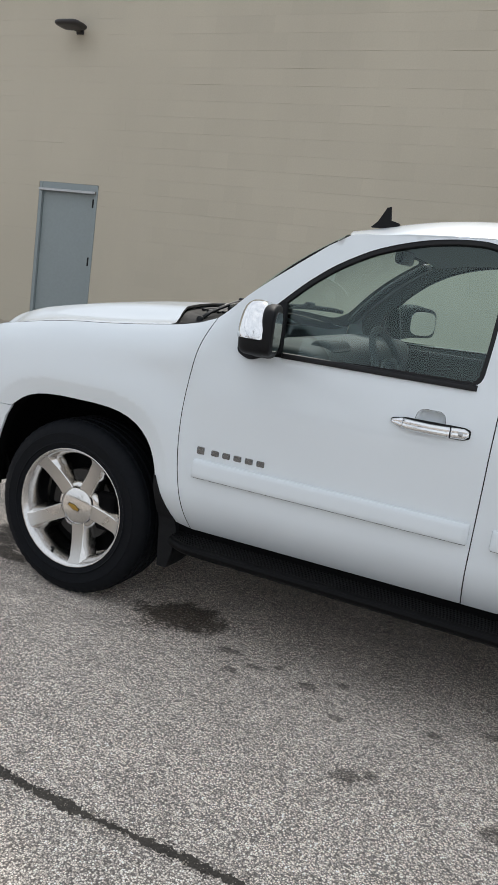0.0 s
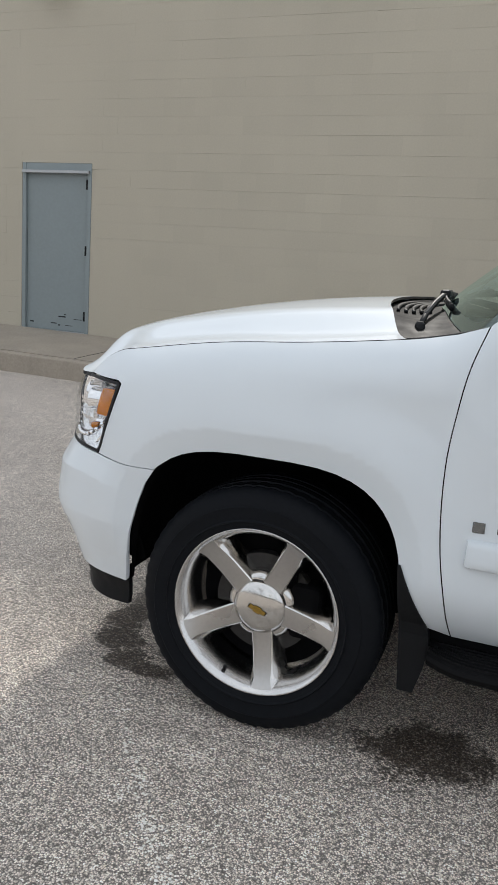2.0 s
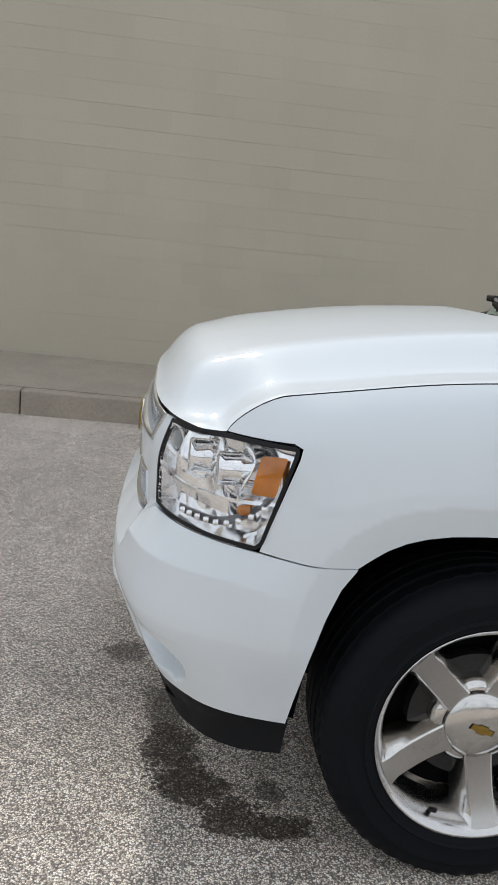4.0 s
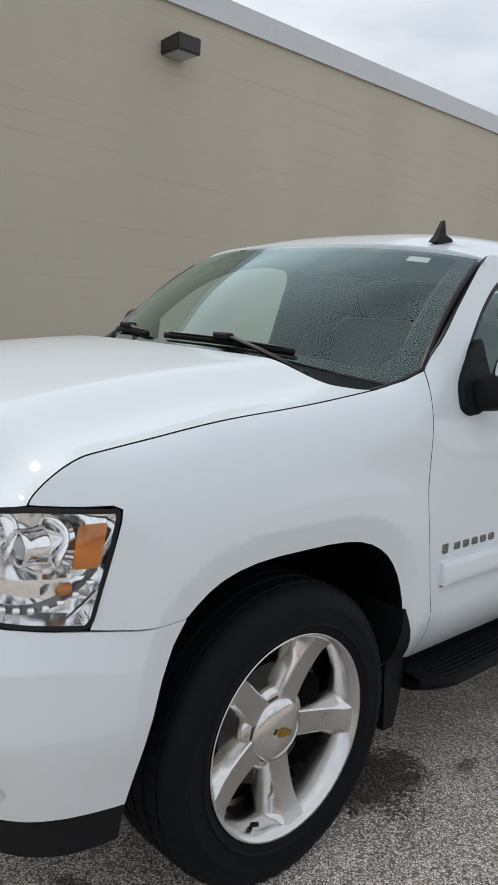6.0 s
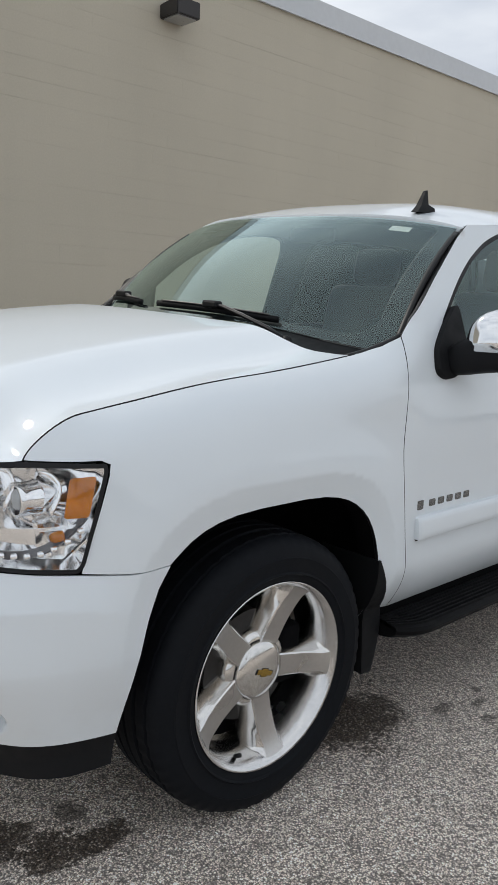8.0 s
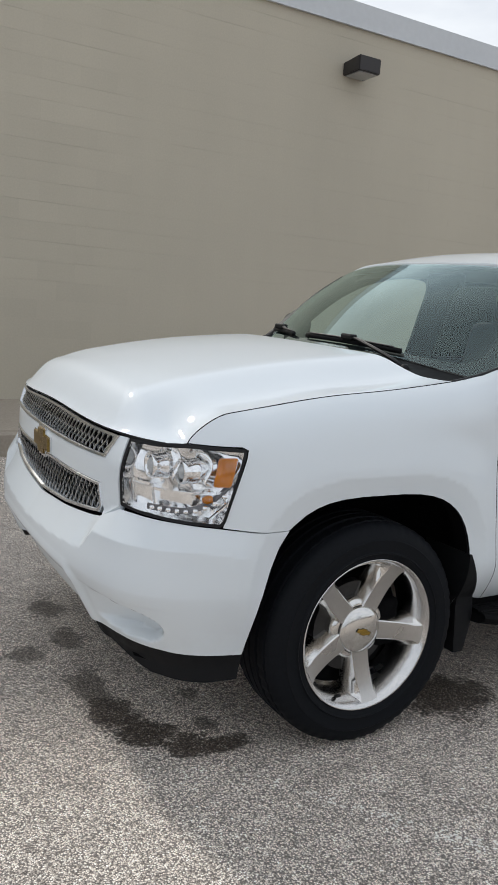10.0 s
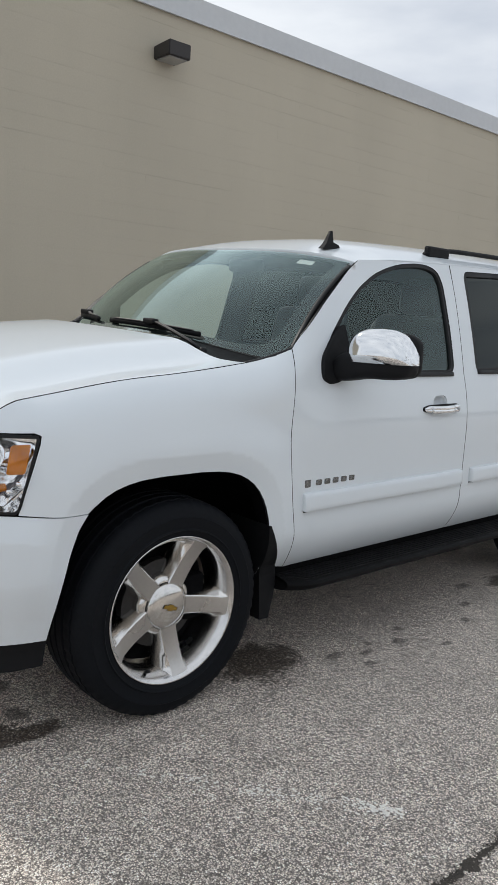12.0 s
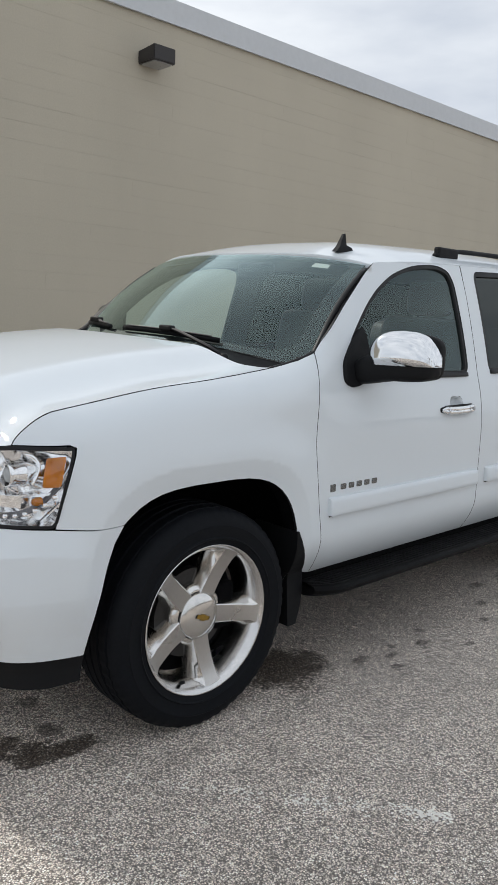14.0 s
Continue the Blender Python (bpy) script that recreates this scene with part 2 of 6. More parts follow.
DOOR_LINING = simple("dark_door_lining", (0.024, 0.026, 0.027), 0.8, 0, 30, 0.05, 0.0, depth=0.0006, spec=0.2)
HEADLINER = simple("pale_headliner", (0.26, 0.26, 0.245), 0.9, 0, 30, 0.05, 0.0)
DOOR_PAINT = simple("grey_blue_steel_door", (0.245, 0.285, 0.292), 0.55, 0, 30, 0.06, 0.05)
STEEL = simple("galvanised_steel", (0.45, 0.46, 0.47), 0.45, 0.9, 40, 0.08, 0.03)
COPING = simple("pale_metal_coping", (0.56, 0.58, 0.60), 0.5, 0.0, 12, 0.05, 0.02)
LAMP_HOUSING = simple("bronze_lamp_housing", (0.035, 0.032, 0.032), 0.5, 0.3, 60, 0.15, 0.08)
LAMP_LENS = simple("ribbed_lamp_lens", (0.34, 0.34, 0.34), 0.35, 0, 60, 0.12, 0.2)
CONCRETE = simple("pavement_concrete", (0.35, 0.305, 0.25), 0.85, 0, 45, 0.18, 0.3, depth=0.003)
TAR = simple("joint_debris", (0.06, 0.052, 0.043), 0.95, 0, 160, 0.6, 0.8, depth=0.006)
LINE_PAINT = simple("worn_white_line_paint", (0.92, 0.89, 0.83), 0.7, 0, 200, 0.2, 0.1)
BARK = simple("bark", (0.07, 0.06, 0.05), 0.9, 0, 40, 0.3, 0.4)
REFLECTOR = simple("headlamp_reflector", (0.92, 0.925, 0.93), 0.09, 1.0, 30, 0.03, 0.0)
GRILLE_WIRE = simple("grey_chrome_wire", (0.60, 0.61, 0.62), 0.22, 1.0, 60, 0.08, 0.0)
BULB_GLASS = simple("projector_glass", (0.42, 0.44, 0.45), 0.06, 0.0, 60, 0.06, 0.0, 1.0)
BOARD = simple("black_step_rubber", (0.005, 0.005, 0.0056), 0.52, 0, 260, 0.2, 0.1, depth=0.0004, spec=0.09)
LENS_SMOKE = simple("smoked_lens", (0.10, 0.10, 0.11), 0.15, 0, 60, 0.1, 0.0, 1.0)
STICKER = simple("pale_sticker", (0.52, 0.50, 0.46), 0.6, 0, 60, 0.1, 0.0)
GLASS_CLEAR = glass_material("windscreen_glass", (0.90, 0.995, 0.975), 0.97, 2.5, 0.012, 0.80)
BADGE = simple("dark_chrome_badge", (0.20, 0.21, 0.22), 0.22, 1.0, 60, 0.1, 0.0)
GLASS_SIDE = glass_material("side_window_glass", (0.86, 0.985, 0.965), 0.95, 1.7, 0.008, 0.82)
GLASS_DARK = glass_material("privacy_glass", (0.035, 0.04, 0.045), 0.9, 1.0)
LENS = glass_material("headlamp_lens", (0.98, 0.98, 0.98), 0.9, 0.6, 0.01, 1.0)
MIRROR = simple("mirror_glass", (0.85, 0.86, 0.87), 0.02, 1.0, 20, 0.01, 0.0)


# ---- mesh tools ----
def finish(name, verts, faces, mat, parent=None, label="", normals=None, smooth=True):
    me = bpy.data.meshes.new(name)
    me.from_pydata([tuple(map(float, v)) for v in verts], [], [tuple(int(i) for i in f) for f in faces])
    me.materials.append(mat)
    if smooth:
        me.polygons.foreach_set("use_smooth", [True] * len(me.polygons))
    me.update()
    if normals is not None:
        me.normals_split_custom_set_from_vertices([tuple(map(float, n)) for n in normals])
    ob = new(name, me)
    ob.parent = parent
    if label:
        tagged(ob, label)
    return ob


def part(name, bm, mat, parent=None, label="", smooth=False):
    me = bpy.data.meshes.new(name)
    bm.normal_update()
    bm.to_mesh(me)
    bm.free()
    me.materials.append(mat)
    if smooth:
        me.polygons.foreach_set("use_smooth", [True] * len(me.polygons))
    ob = new(name, me)
    ob.parent = parent
    if label:
        tagged(ob, label)
    return ob


def box(bm, x0, x1, y0, y1, z0, z1, bevel=0.0, segments=2, turn=None):
    got = bmesh.ops.create_cube(bm, size=1.0)
    vs = got["verts"]
    m = Matrix.Translation(((x0 + x1) / 2, (y0 + y1) / 2, (z0 + z1) / 2)) @ (turn or Matrix()) @ Matrix.Diagonal((abs(x1 - x0), abs(y1 - y0), abs(z1 - z0), 1))
    bmesh.ops.transform(bm, matrix=m, verts=vs)
    if bevel:
        es = list({e for v in vs for e in v.link_edges})
        bmesh.ops.bevel(bm, geom=es, offset=bevel, segments=segments, affect="EDGES", profile=0.5)
    return bm


def lathe(profile, steps=64, axis_y=True, close=False, start=0.0):
    """Verts and faces of a profile of (radius, y) turned about the y axis."""
    verts, faces, n = [], [], len(profile)
    for i in range(steps):
        a = 2 * math.pi * i / steps + start
        for r, y in profile:
            verts.append((r * math.cos(a), y, r * math.sin(a)))
    for i in range(steps):
        j = (i + 1) % steps
        for k in range(n if close else n - 1):
            l = (k + 1) % n
            faces.append((i * n + k, i * n + l, j * n + l, j * n + k))
    return verts, faces


def inside(points, poly):
    """Which of the points lie in the polygon."""
    x, y = points[:, 0], points[:, 1]
    got = np.zeros(len(points), bool)
    a = np.asarray(poly)
    b = np.roll(a, -1, axis=0)
    for (x0, y0), (x1, y1) in zip(a, b):
        if y0 != y1:
            hit = ((y0 > y) != (y1 > y)) & (x < (x1 - x0) * (y - y0) / (y1 - y0) + x0)
            got ^= hit
    return got


def rounded(poly, radius, steps=5):
    """A closed polygon with its corners rounded."""
    out, n = [], len(poly)
    for i in range(n):
        p, a, b = np.array(poly[i], float), np.array(poly[i - 1], float), np.array(poly[(i + 1) % n], float)
        da, db = np.linalg.norm(a - p), np.linalg.norm(b - p)
        r = min(radius, 0.45 * da, 0.45 * db)
        pa, pb = p + (a - p) / da * r, p + (b - p) / db * r
        for k in range(steps + 1):
            u = k / steps
            out.append(tuple((1 - u) ** 2 * pa + 2 * u * (1 - u) * p + u * u * pb))
    return out


def dense(poly, step):
    out, n = [], len(poly)
    for i in range(n):
        a, b = np.array(poly[i], float), np.array(poly[(i + 1) % n], float)
        k = max(1, int(math.ceil(np.linalg.norm(b - a) / step)))
        for j in range(k):
            out.append(tuple(a + (b - a) * j / k))
    return out


def clean(poly, least=0.0015):
    out = []
    for p in poly:
        if not out or math.dist(out[-1], p) > least:
            out.append(p)
    if math.dist(out[0], out[-1]) <= least:
        out.pop()
    return out


def shrink(poly, d):
    """The polygon moved inwards by d (outwards when negative)."""
    a = np.array(poly, float)
    area = 0.5 * np.sum(a[:, 0] * np.roll(a[:, 1], -1) - np.roll(a[:, 0], -1) * a[:, 1])
    side = 1.0 if area > 0 else -1.0
    e = np.roll(a, -1, axis=0) - a
    e /= np.maximum(np.linalg.norm(e, axis=1, keepdims=True), 1e-9)
    nrm = np.stack([-e[:, 1], e[:, 0]], 1) * side
    m = nrm + np.roll(nrm, 1, axis=0)
    m /= np.maximum(np.sum(m * m, axis=1, keepdims=True) / 2, 0.35)
    return [tuple(p) for p in a + m * d]


from mathutils.geometry import delaunay_2d_cdt


def panel(name, poly, surface, mat, parent=None, label="", holes=(), res=0.03, gap=0.0, thick=0.014, offset=0.0, flip=1, skirt=True, gap_shade_mat=None):
    """A sheet over a polygon of a curved surface (u, v) -> place, with a turned-in edge. flip=-1 mirrors it in y."""
    loops = [clean(dense(clean(shrink(clean(poly), gap) if gap else poly), res))]
    loops += [clean(dense(clean(shrink(clean(h), -gap) if gap else h), res)) for h in holes]
    pts, edges = [], []
    for loop in loops:
        k = len(pts)
        pts += loop
        edges += [(k + i, k + (i + 1) % len(loop)) for i in range(len(loop))]
    rim = np.array(pts)
    lo, hi = rim.min(0), rim.max(0)
    us = np.arange(lo[0] + res / 2, hi[0], res)
    vs = np.arange(lo[1] + res / 2, hi[1], res * 0.9)
    gu, gv = np.meshgrid(us, vs)
    gu = gu + (np.arange(len(vs)) % 2)[:, None] * res / 2
    grid = np.stack([gu.ravel(), gv.ravel()], 1)
    grid = grid[inside(grid, loops[0])] if len(grid) else grid
    for h in loops[1:]:
        grid = grid[~inside(grid, h)] if len(grid) else grid
    if len(grid):
        near = np.min(np.linalg.norm(grid[:, None, :] - rim[None, :, :], axis=2), axis=1)
        grid = grid[near > res * 0.45]
    allp = [Vector(p) for p in pts] + [Vector(p) for p in grid]
    got = delaunay_2d_cdt(allp, edges, [], 0, 1e-6)
    p2, tris = np.array([(v.x, v.y) for v in got[0]]), np.array([f for f in got[2] if len(f) == 3])
    mid = p2[tris].mean(1)
    keep = inside(mid, loops[0])
    for h in loops[1:]:
        keep &= ~inside(mid, h)
    tris = tris[keep]
    h = 0.002
    P = surface(p2[:, 0], p2[:, 1])
    du = surface(p2[:, 0] + h, p2[:, 1]) - surface(p2[:, 0] - h, p2[:, 1])
    dv = surface(p2[:, 0], p2[:, 1] + h) - surface(p2[:, 0], p2[:, 1] - h)
    N = np.cross(du, dv)
    N /= np.maximum(np.linalg.norm(N, axis=1, keepdims=True), 1e-9)
    a, b, c = P[tris[:, 0]], P[tris[:, 1]], P[tris[:, 2]]
    fn = np.cross(b - a, c - a)
    if np.sum(fn * N[tris[:, 0]]) < 0:
        tris = tris[:, ::-1]
    P = P + N * offset
    verts, norms, faces = [tuple(v) for v in P], [tuple(v) for v in N], [tuple(t) for t in tris]
    if skirt:
        count = {}
        for t in faces:
            for i in range(3):
                e = (t[i], t[(i + 1) % 3])
                count[tuple(sorted(e))] = count.get(tuple(sorted(e)), []) + [e]
        for key, es in count.items():
            if len(es) == 1:
                i, j = es[0]
                out = np.cross(P[j] - P[i], N[i])
                out /= max(np.linalg.norm(out), 1e-9)
                k = len(verts)
                verts += [tuple(P[i]), tuple(P[j]), tuple(P[j] - N[j] * thick), tuple(P[i] - N[i] * thick)]
                norms += [tuple(out * 0.8 + N[i] * 0.6), tuple(out * 0.8 + N[j] * 0.6), tuple(out), tuple(out)]
                faces.append((k + 1, k, k + 3, k + 2))
    if flip < 0:
        verts = [(x, -y, z) for x, y, z in verts]
        norms = [(x, -y, z) for x, y, z in norms]
        faces = [f[::-1] for f in faces]
    ob = finish(name, verts, faces, mat, parent, label, norms)
    # The turned-in edge is coloured dark, painting the shade inside the gap.
    if gap_shade_mat:
        ob.data.materials.append(gap_shade_mat)
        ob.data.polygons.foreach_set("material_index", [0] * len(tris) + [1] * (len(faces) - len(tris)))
    return ob


def sweep(path, section, closed=False, up=(0, 0, 1)):
    """Verts and faces of a section of (side, height) carried along a path."""
    pts = [Vector(p) for p in path]
    n, k, verts, faces = len(pts), len(section), [], []
    for i, p in enumerate(pts):
        a, b = pts[max(0, i - 1)], pts[min(n - 1, i + 1)]
        if closed:
            a, b = pts[i - 1], pts[(i + 1) % n]
        t = (b - a).normalized()
        s = t.cross(Vector(up)).normalized()
        u = s.cross(t)
        verts += [tuple(p + s * q[0] + u * q[1]) for q in section]
    for i in range(n if closed else n - 1):
        for j in range(k):
            a, b = i * k, ((i + 1) % n) * k
            faces.append((a + j, a + (j + 1) % k, b + (j + 1) % k, b + j))
    if not closed:
        faces += [tuple(range(k))[::-1], tuple((n - 1) * k + j for j in range(k))]
    return verts, faces


def ring(r, n=8):
    return [(r * math.cos(2 * math.pi * i / n), r * math.sin(2 * math.pi * i / n)) for i in range(n)]


def sstep(a, b, x):
    u = np.clip((np.asarray(x, float) - a) / (b - a), 0, 1)
    return u * u * (3 - 2 * u)

# ---- setting ----
WALL_Y, KERB_Y, WALL_X0, WALL_X1, WALL_TOP, PAVE, FALL = 5.455, 3.66, -14.0, 27.65, 5.195, 0.53, 0.0137


def ground_height(x, y):
    """The lot rises towards the kerb, and the kerb falls along the wall."""
    return float(sstep(0.2, 4.4, y)) * (0.255 - FALL * (min(max(x, -14.0), 34.0) + 4.0))


def build_ground():
    ys = [-400, -60, -12, -4, 0, 0.4, 0.8, 1.2, 1.6, 2.0, 2.4, 2.8, 3.2, 3.6, 4.0, 12, 60, 600]
    xs = [-400, -60, -14, -8, -4, 0, 4, 8, 12, 20, 27, 34, 120, 600]
    verts = [(x, y, ground_height(x, y)) for y in ys for x in xs]
    n = len(xs)
    faces = [(j * n + i, j * n + i + 1, (j + 1) * n + i + 1, (j + 1) * n + i) for j in range(len(ys) - 1) for i in range(n - 1)]
    tagged(finish("ground", verts, faces, GROUND), "worn grey aggregate parking lot paving with dark drip stains", "ground", kind="structure")


build_ground()


def build_joint():
    """The open joint in the paving: a ragged strip of dirt along x, with grit and stones in it."""
    verts, faces, x, i = [], [], -8.0, 0
    while x < 16.0:
        w = 0.0075 + 0.007 * noise.noise((x * 5.0, 3.1, 0)) + 0.009 * noise.noise((x * 23.0, 7.7, 0)) + 0.007 * noise.noise((x * 90.0, 1.7, 0))
        c = joint_y(x)
        w = max(w, 0.004)
        for k, u in enumerate((-1.5, -0.8, 0.0, 0.8, 1.5)):
            rag = 0.009 * noise.noise((x * 75, k * 3.0, 2.0)) * abs(u)
            verts.append((x, c + u * w + rag, 0.0012 + 0.003 * (1 - abs(u) / 1.5) * (0.6 + noise.noise((x * 40, k * 9.0, 5.0)))))
        if i:
            a, b = (i - 1) * 5, i * 5
            faces += [(a + k, b + k, b + k + 1, a + k + 1) for k in range(4)]
        x += 0.006 if -1.5 < x < 4.5 else 0.04
        i += 1
    joint = tagged(finish("paving_joint", verts, faces, TAR, smooth=False), "open paving joint filled with dark dirt and grit", "joint", kind="structure")
    rnd = random.Random(12)
    for name, mat, count, spread, r0, r1 in (("loose_grit", TAR, 3600, 0.020, 0.0012, 0.0036), ("loose_stones", CONCRETE, 1300, 0.034, 0.0015, 0.0042)):
        verts, faces = [], []
        for _ in range(count):
            x = rnd.uniform(-1.2, 4.8)
            y, r = joint_y(x) + rnd.gauss(0, spread * 0.6), rnd.uniform(r0, r1)
            k = len(verts)
            verts += [(x + r * rnd.uniform(0.6, 1.3), y, 0.001), (x - r * rnd.uniform(0.6, 1.3), y + r * 0.3, 0.001), (x, y + r * rnd.uniform(0.6, 1.3), 0.001), (x, y - r * rnd.uniform(0.6, 1.3), 0.001), (x, y, r * rnd.uniform(0.5, 1.0) + 0.002)]
            faces += [(k, k + 2, k + 4), (k + 2, k + 1, k + 4), (k + 1, k + 3, k + 4), (k + 3, k, k + 4)]
        tagged(finish(name, verts, faces, mat, smooth=False), "loose grit and small stones along the paving joint", "grit", kind="stuff")


def joint_y(x):
    return -2.108 + 0.022 * noise.noise((x * 1.3, 0.5, 0)) + 0.010 * noise.noise((x * 7.0, 1.5, 0)) + 0.004 * noise.noise((x * 30.0, 2.5, 0))


build_joint()


def build_paint_flecks():
    """Last white chips of a painted bay line, lying on the stones."""
    rnd = random.Random(31)
    a, b = Vector((-0.47, -0.99, 0)), Vector((0.225, -1.85, 0))
    way = (b - a).normalized()
    side = Vector((-way.y, way.x, 0))
    verts, faces = [], []
    for _ in range(820):
        u = rnd.random()
        patch = 0.5 + 0.9 * noise.noise((u * 9.0, 4.2, 0)) + 0.5 * noise.noise((u * 31.0, 1.1, 0))
        if rnd.random() > max(0.06, patch * (0.30 + 0.60 * u)):
            continue
        c = a.lerp(b, u) + side * rnd.gauss(0, 0.018)
        r = rnd.uniform(0.0026, 0.0060) * (1.25 if u > 0.9 else 1.0)
        k, n = len(verts), 6
        turn = rnd.uniform(0, 6.3)
        for j in range(n):
            t = turn + 2 * math.pi * j / n
            q = r * rnd.uniform(0.65, 1.25)
            verts.append((c.x + q * math.cos(t), c.y + q * math.sin(t), 0.0008))
        verts.append((c.x, c.y, 0.0012 + r * rnd.uniform(0.25, 0.5)))
        faces += [(k + j, k + (j + 1) % n, k + n) for j in range(n)]
    tagged(finish("paint_flecks", verts, faces, LINE_PAINT, smooth=False), "worn white paint chips left from a bay line", "paint", kind="stuff")


build_paint_flecks()


def build_pavement():
    bm = bmesh.new()
    box(bm, WALL_X0, 31.0, KERB_Y + 0.155, WALL_Y - 0.002, -0.6, 0.44)
    for v in bm.verts:
        if v.co.z > 0.3 and v.co.y > 5:
            v.co.z = PAVE
        v.co.z -= FALL * (v.co.x + 4.0)
    slab = tagged(part("pavement", bm, CONCRETE), "brown-stained concrete pavement along the wall", "pavement", kind="structure")
    for i in range(14):
        x = WALL_X0 + 1.1 + 3.0 * i
        bm = bmesh.new()
        box(bm, x, x + 0.010, KERB_Y + 0.16, WALL_Y - 0.004, 0.3, 0.4424)
        for v in bm.verts:
            if v.co.z > 0.4 and v.co.y > 5:
                v.co.z = PAVE + 0.0024
            v.co.z -= FALL * (v.co.x + 4.0)
        part("slab_joint", bm, TAR, slab)
    data = None
    for i in range(15):
        if data is None:
            bm = bmesh.new()
            box(bm, 0.004, 2.996, KERB_Y, KERB_Y + 0.15, -0.5, 0.436, 0.018, 3)
            for v in bm.verts:
                v.co.z -= FALL * v.co.x
            ob = part("kerb", bm, CONCRETE, slab)
            data = ob.data
        else:
            ob = new("kerb", data)
            ob.parent = slab
        x = WALL_X0 + 3.0 * i
        ob.location = (x, 0, -FALL * (x + 4.0))


build_pavement()


def build_wall():
    bm = bmesh.new()
    # backing wall with the door opening through it
    for x0, x1, z0, z1 in ((WALL_X0, -5.85, -0.6, WALL_TOP), (-4.78, WALL_X1, -0.6, WALL_TOP), (-5.85, -4.78, 2.65, WALL_TOP)):
        box(bm, x0, x1, WALL_Y + 0.012, WALL_Y + 0.30, z0, z1)
    wall = tagged(part("wall_front", bm, WALL), "beige painted concrete block wall of a store", "wall", kind="structure")
    bm = bmesh.new()
    for x0, x1, y0, y1 in ((WALL_X0, WALL_X0 + 0.3, WALL_Y + 0.302, 24), (WALL_X1 - 0.3, WALL_X1, WALL_Y + 0.302, 24), (WALL_X0 + 0.302, WALL_X1 - 0.302, 23.7, 24)):
        box(bm, x0, x1, y0, y1, -0.6, WALL_TOP)
    tagged(part("wall_back", bm, WALL), "beige painted side and back walls", "wall", kind="structure")
    bm = bmesh.new()
    box(bm, WALL_X0 + 0.31, WALL_X1 - 0.31, WALL_Y + 0.31, 23.6, WALL_TOP - 0.6, WALL_TOP - 0.4)
    tagged(part("roof", bm, COPING), "flat grey roof behind the parapet", "roof", kind="structure")
    return wall


wall_front = build_wall()


def build_coping():
    """Folded sheet metal: a plain face, a hemmed drip edge kicked out at its foot, and standing joints along it."""
    z0, z1 = WALL_TOP - 0.055, WALL_TOP + 0.245
    bm = bmesh.new()
    box(bm, WALL_X0 - 0.05, WALL_X1 + 0.05, WALL_Y - 0.030, WALL_Y + 0.36, z0 + 0.012, z1, 0.006, 2)
    cap = tagged(part("coping", bm, COPING), "pale grey sheet metal coping on the parapet", "coping", kind="structure")
    bm = bmesh.new()
    box(bm, WALL_X0 - 0.05, WALL_X1 + 0.05, WALL_Y - 0.046, WALL_Y - 0.012, z0, z0 + 0.014, 0.004, 2)
    part("drip_edge", bm, COPING, cap)


build_coping()


def build_door():
    x0, x1, z0, z1 = -5.82, -4.79, 0.53, 2.63
    frame_y = WALL_Y + 0.05
    bm = bmesh.new()
    box(bm, x0, x0 + 0.055, frame_y - 0.06, frame_y + 0.10, z0, z1, 0.004)
    box(bm, x1 - 0.055, x1, frame_y - 0.06, frame_y + 0.10, z0, z1, 0.004)
    box(bm, x0 + 0.055, x1 - 0.055, frame_y - 0.055, frame_y + 0.10, z1 - 0.10, z1, 0.004)
    door = tagged(part("door_1", bm, DOOR_PAINT), "grey-blue steel service door with scuffed bottom", "door", kind="structure")
    bm = bmesh.new()
    box(bm, x0 + 0.058, x1 - 0.058, frame_y - 0.02, frame_y + 0.025, z0 + 0.02, z1 - 0.104, 0.004)
    leaf = part("door_leaf", bm, DOOR_PAINT, door)
    bm = bmesh.new()
    box(bm, x0 + 0.02, x1 - 0.02, frame_y - 0.10, frame_y - 0.062, z1 - 0.125, z1 - 0.09, 0.004)
    part("rain_drip", bm, STEEL, door, "bright metal drip cap")
    bm = bmesh.new()
    box(bm, x0 + 0.055, x1 - 0.055, frame_y - 0.06, frame_y + 0.06, z0, z0 + 0.018, 0.003)
    part("threshold", bm, STEEL, door)
    for z in (0.76, 1.58, 2.38):
        bm = bmesh.new()
        box(bm, x1 - 0.075, x1 - 0.05, frame_y - 0.065, frame_y - 0.02, z - 0.06, z + 0.06, 0.004)
        part("hinge", bm, BLACK_PLASTIC, leaf)
    rnd = random.Random(5)
    for _ in range(7):
        bm = bmesh.new()
        sx, sz, w = rnd.uniform(x0 + 0.1, x1 - 0.2), rnd.uniform(z0 + 0.06, z0 + 0.24), rnd.uniform(0.03, 0.13)
        box(bm, sx, sx + w, frame_y - 0.0225, frame_y - 0.019, sz, sz + rnd.uniform(0.006, 0.016))
        part("scuff_mark", bm, BLACK_PLASTIC, leaf)
    bm = bmesh.new()
    box(bm, x0, x1, frame_y + 0.12, frame_y + 0.2, z0, z1)
    part("backing", bm, DARK, door)


build_door()


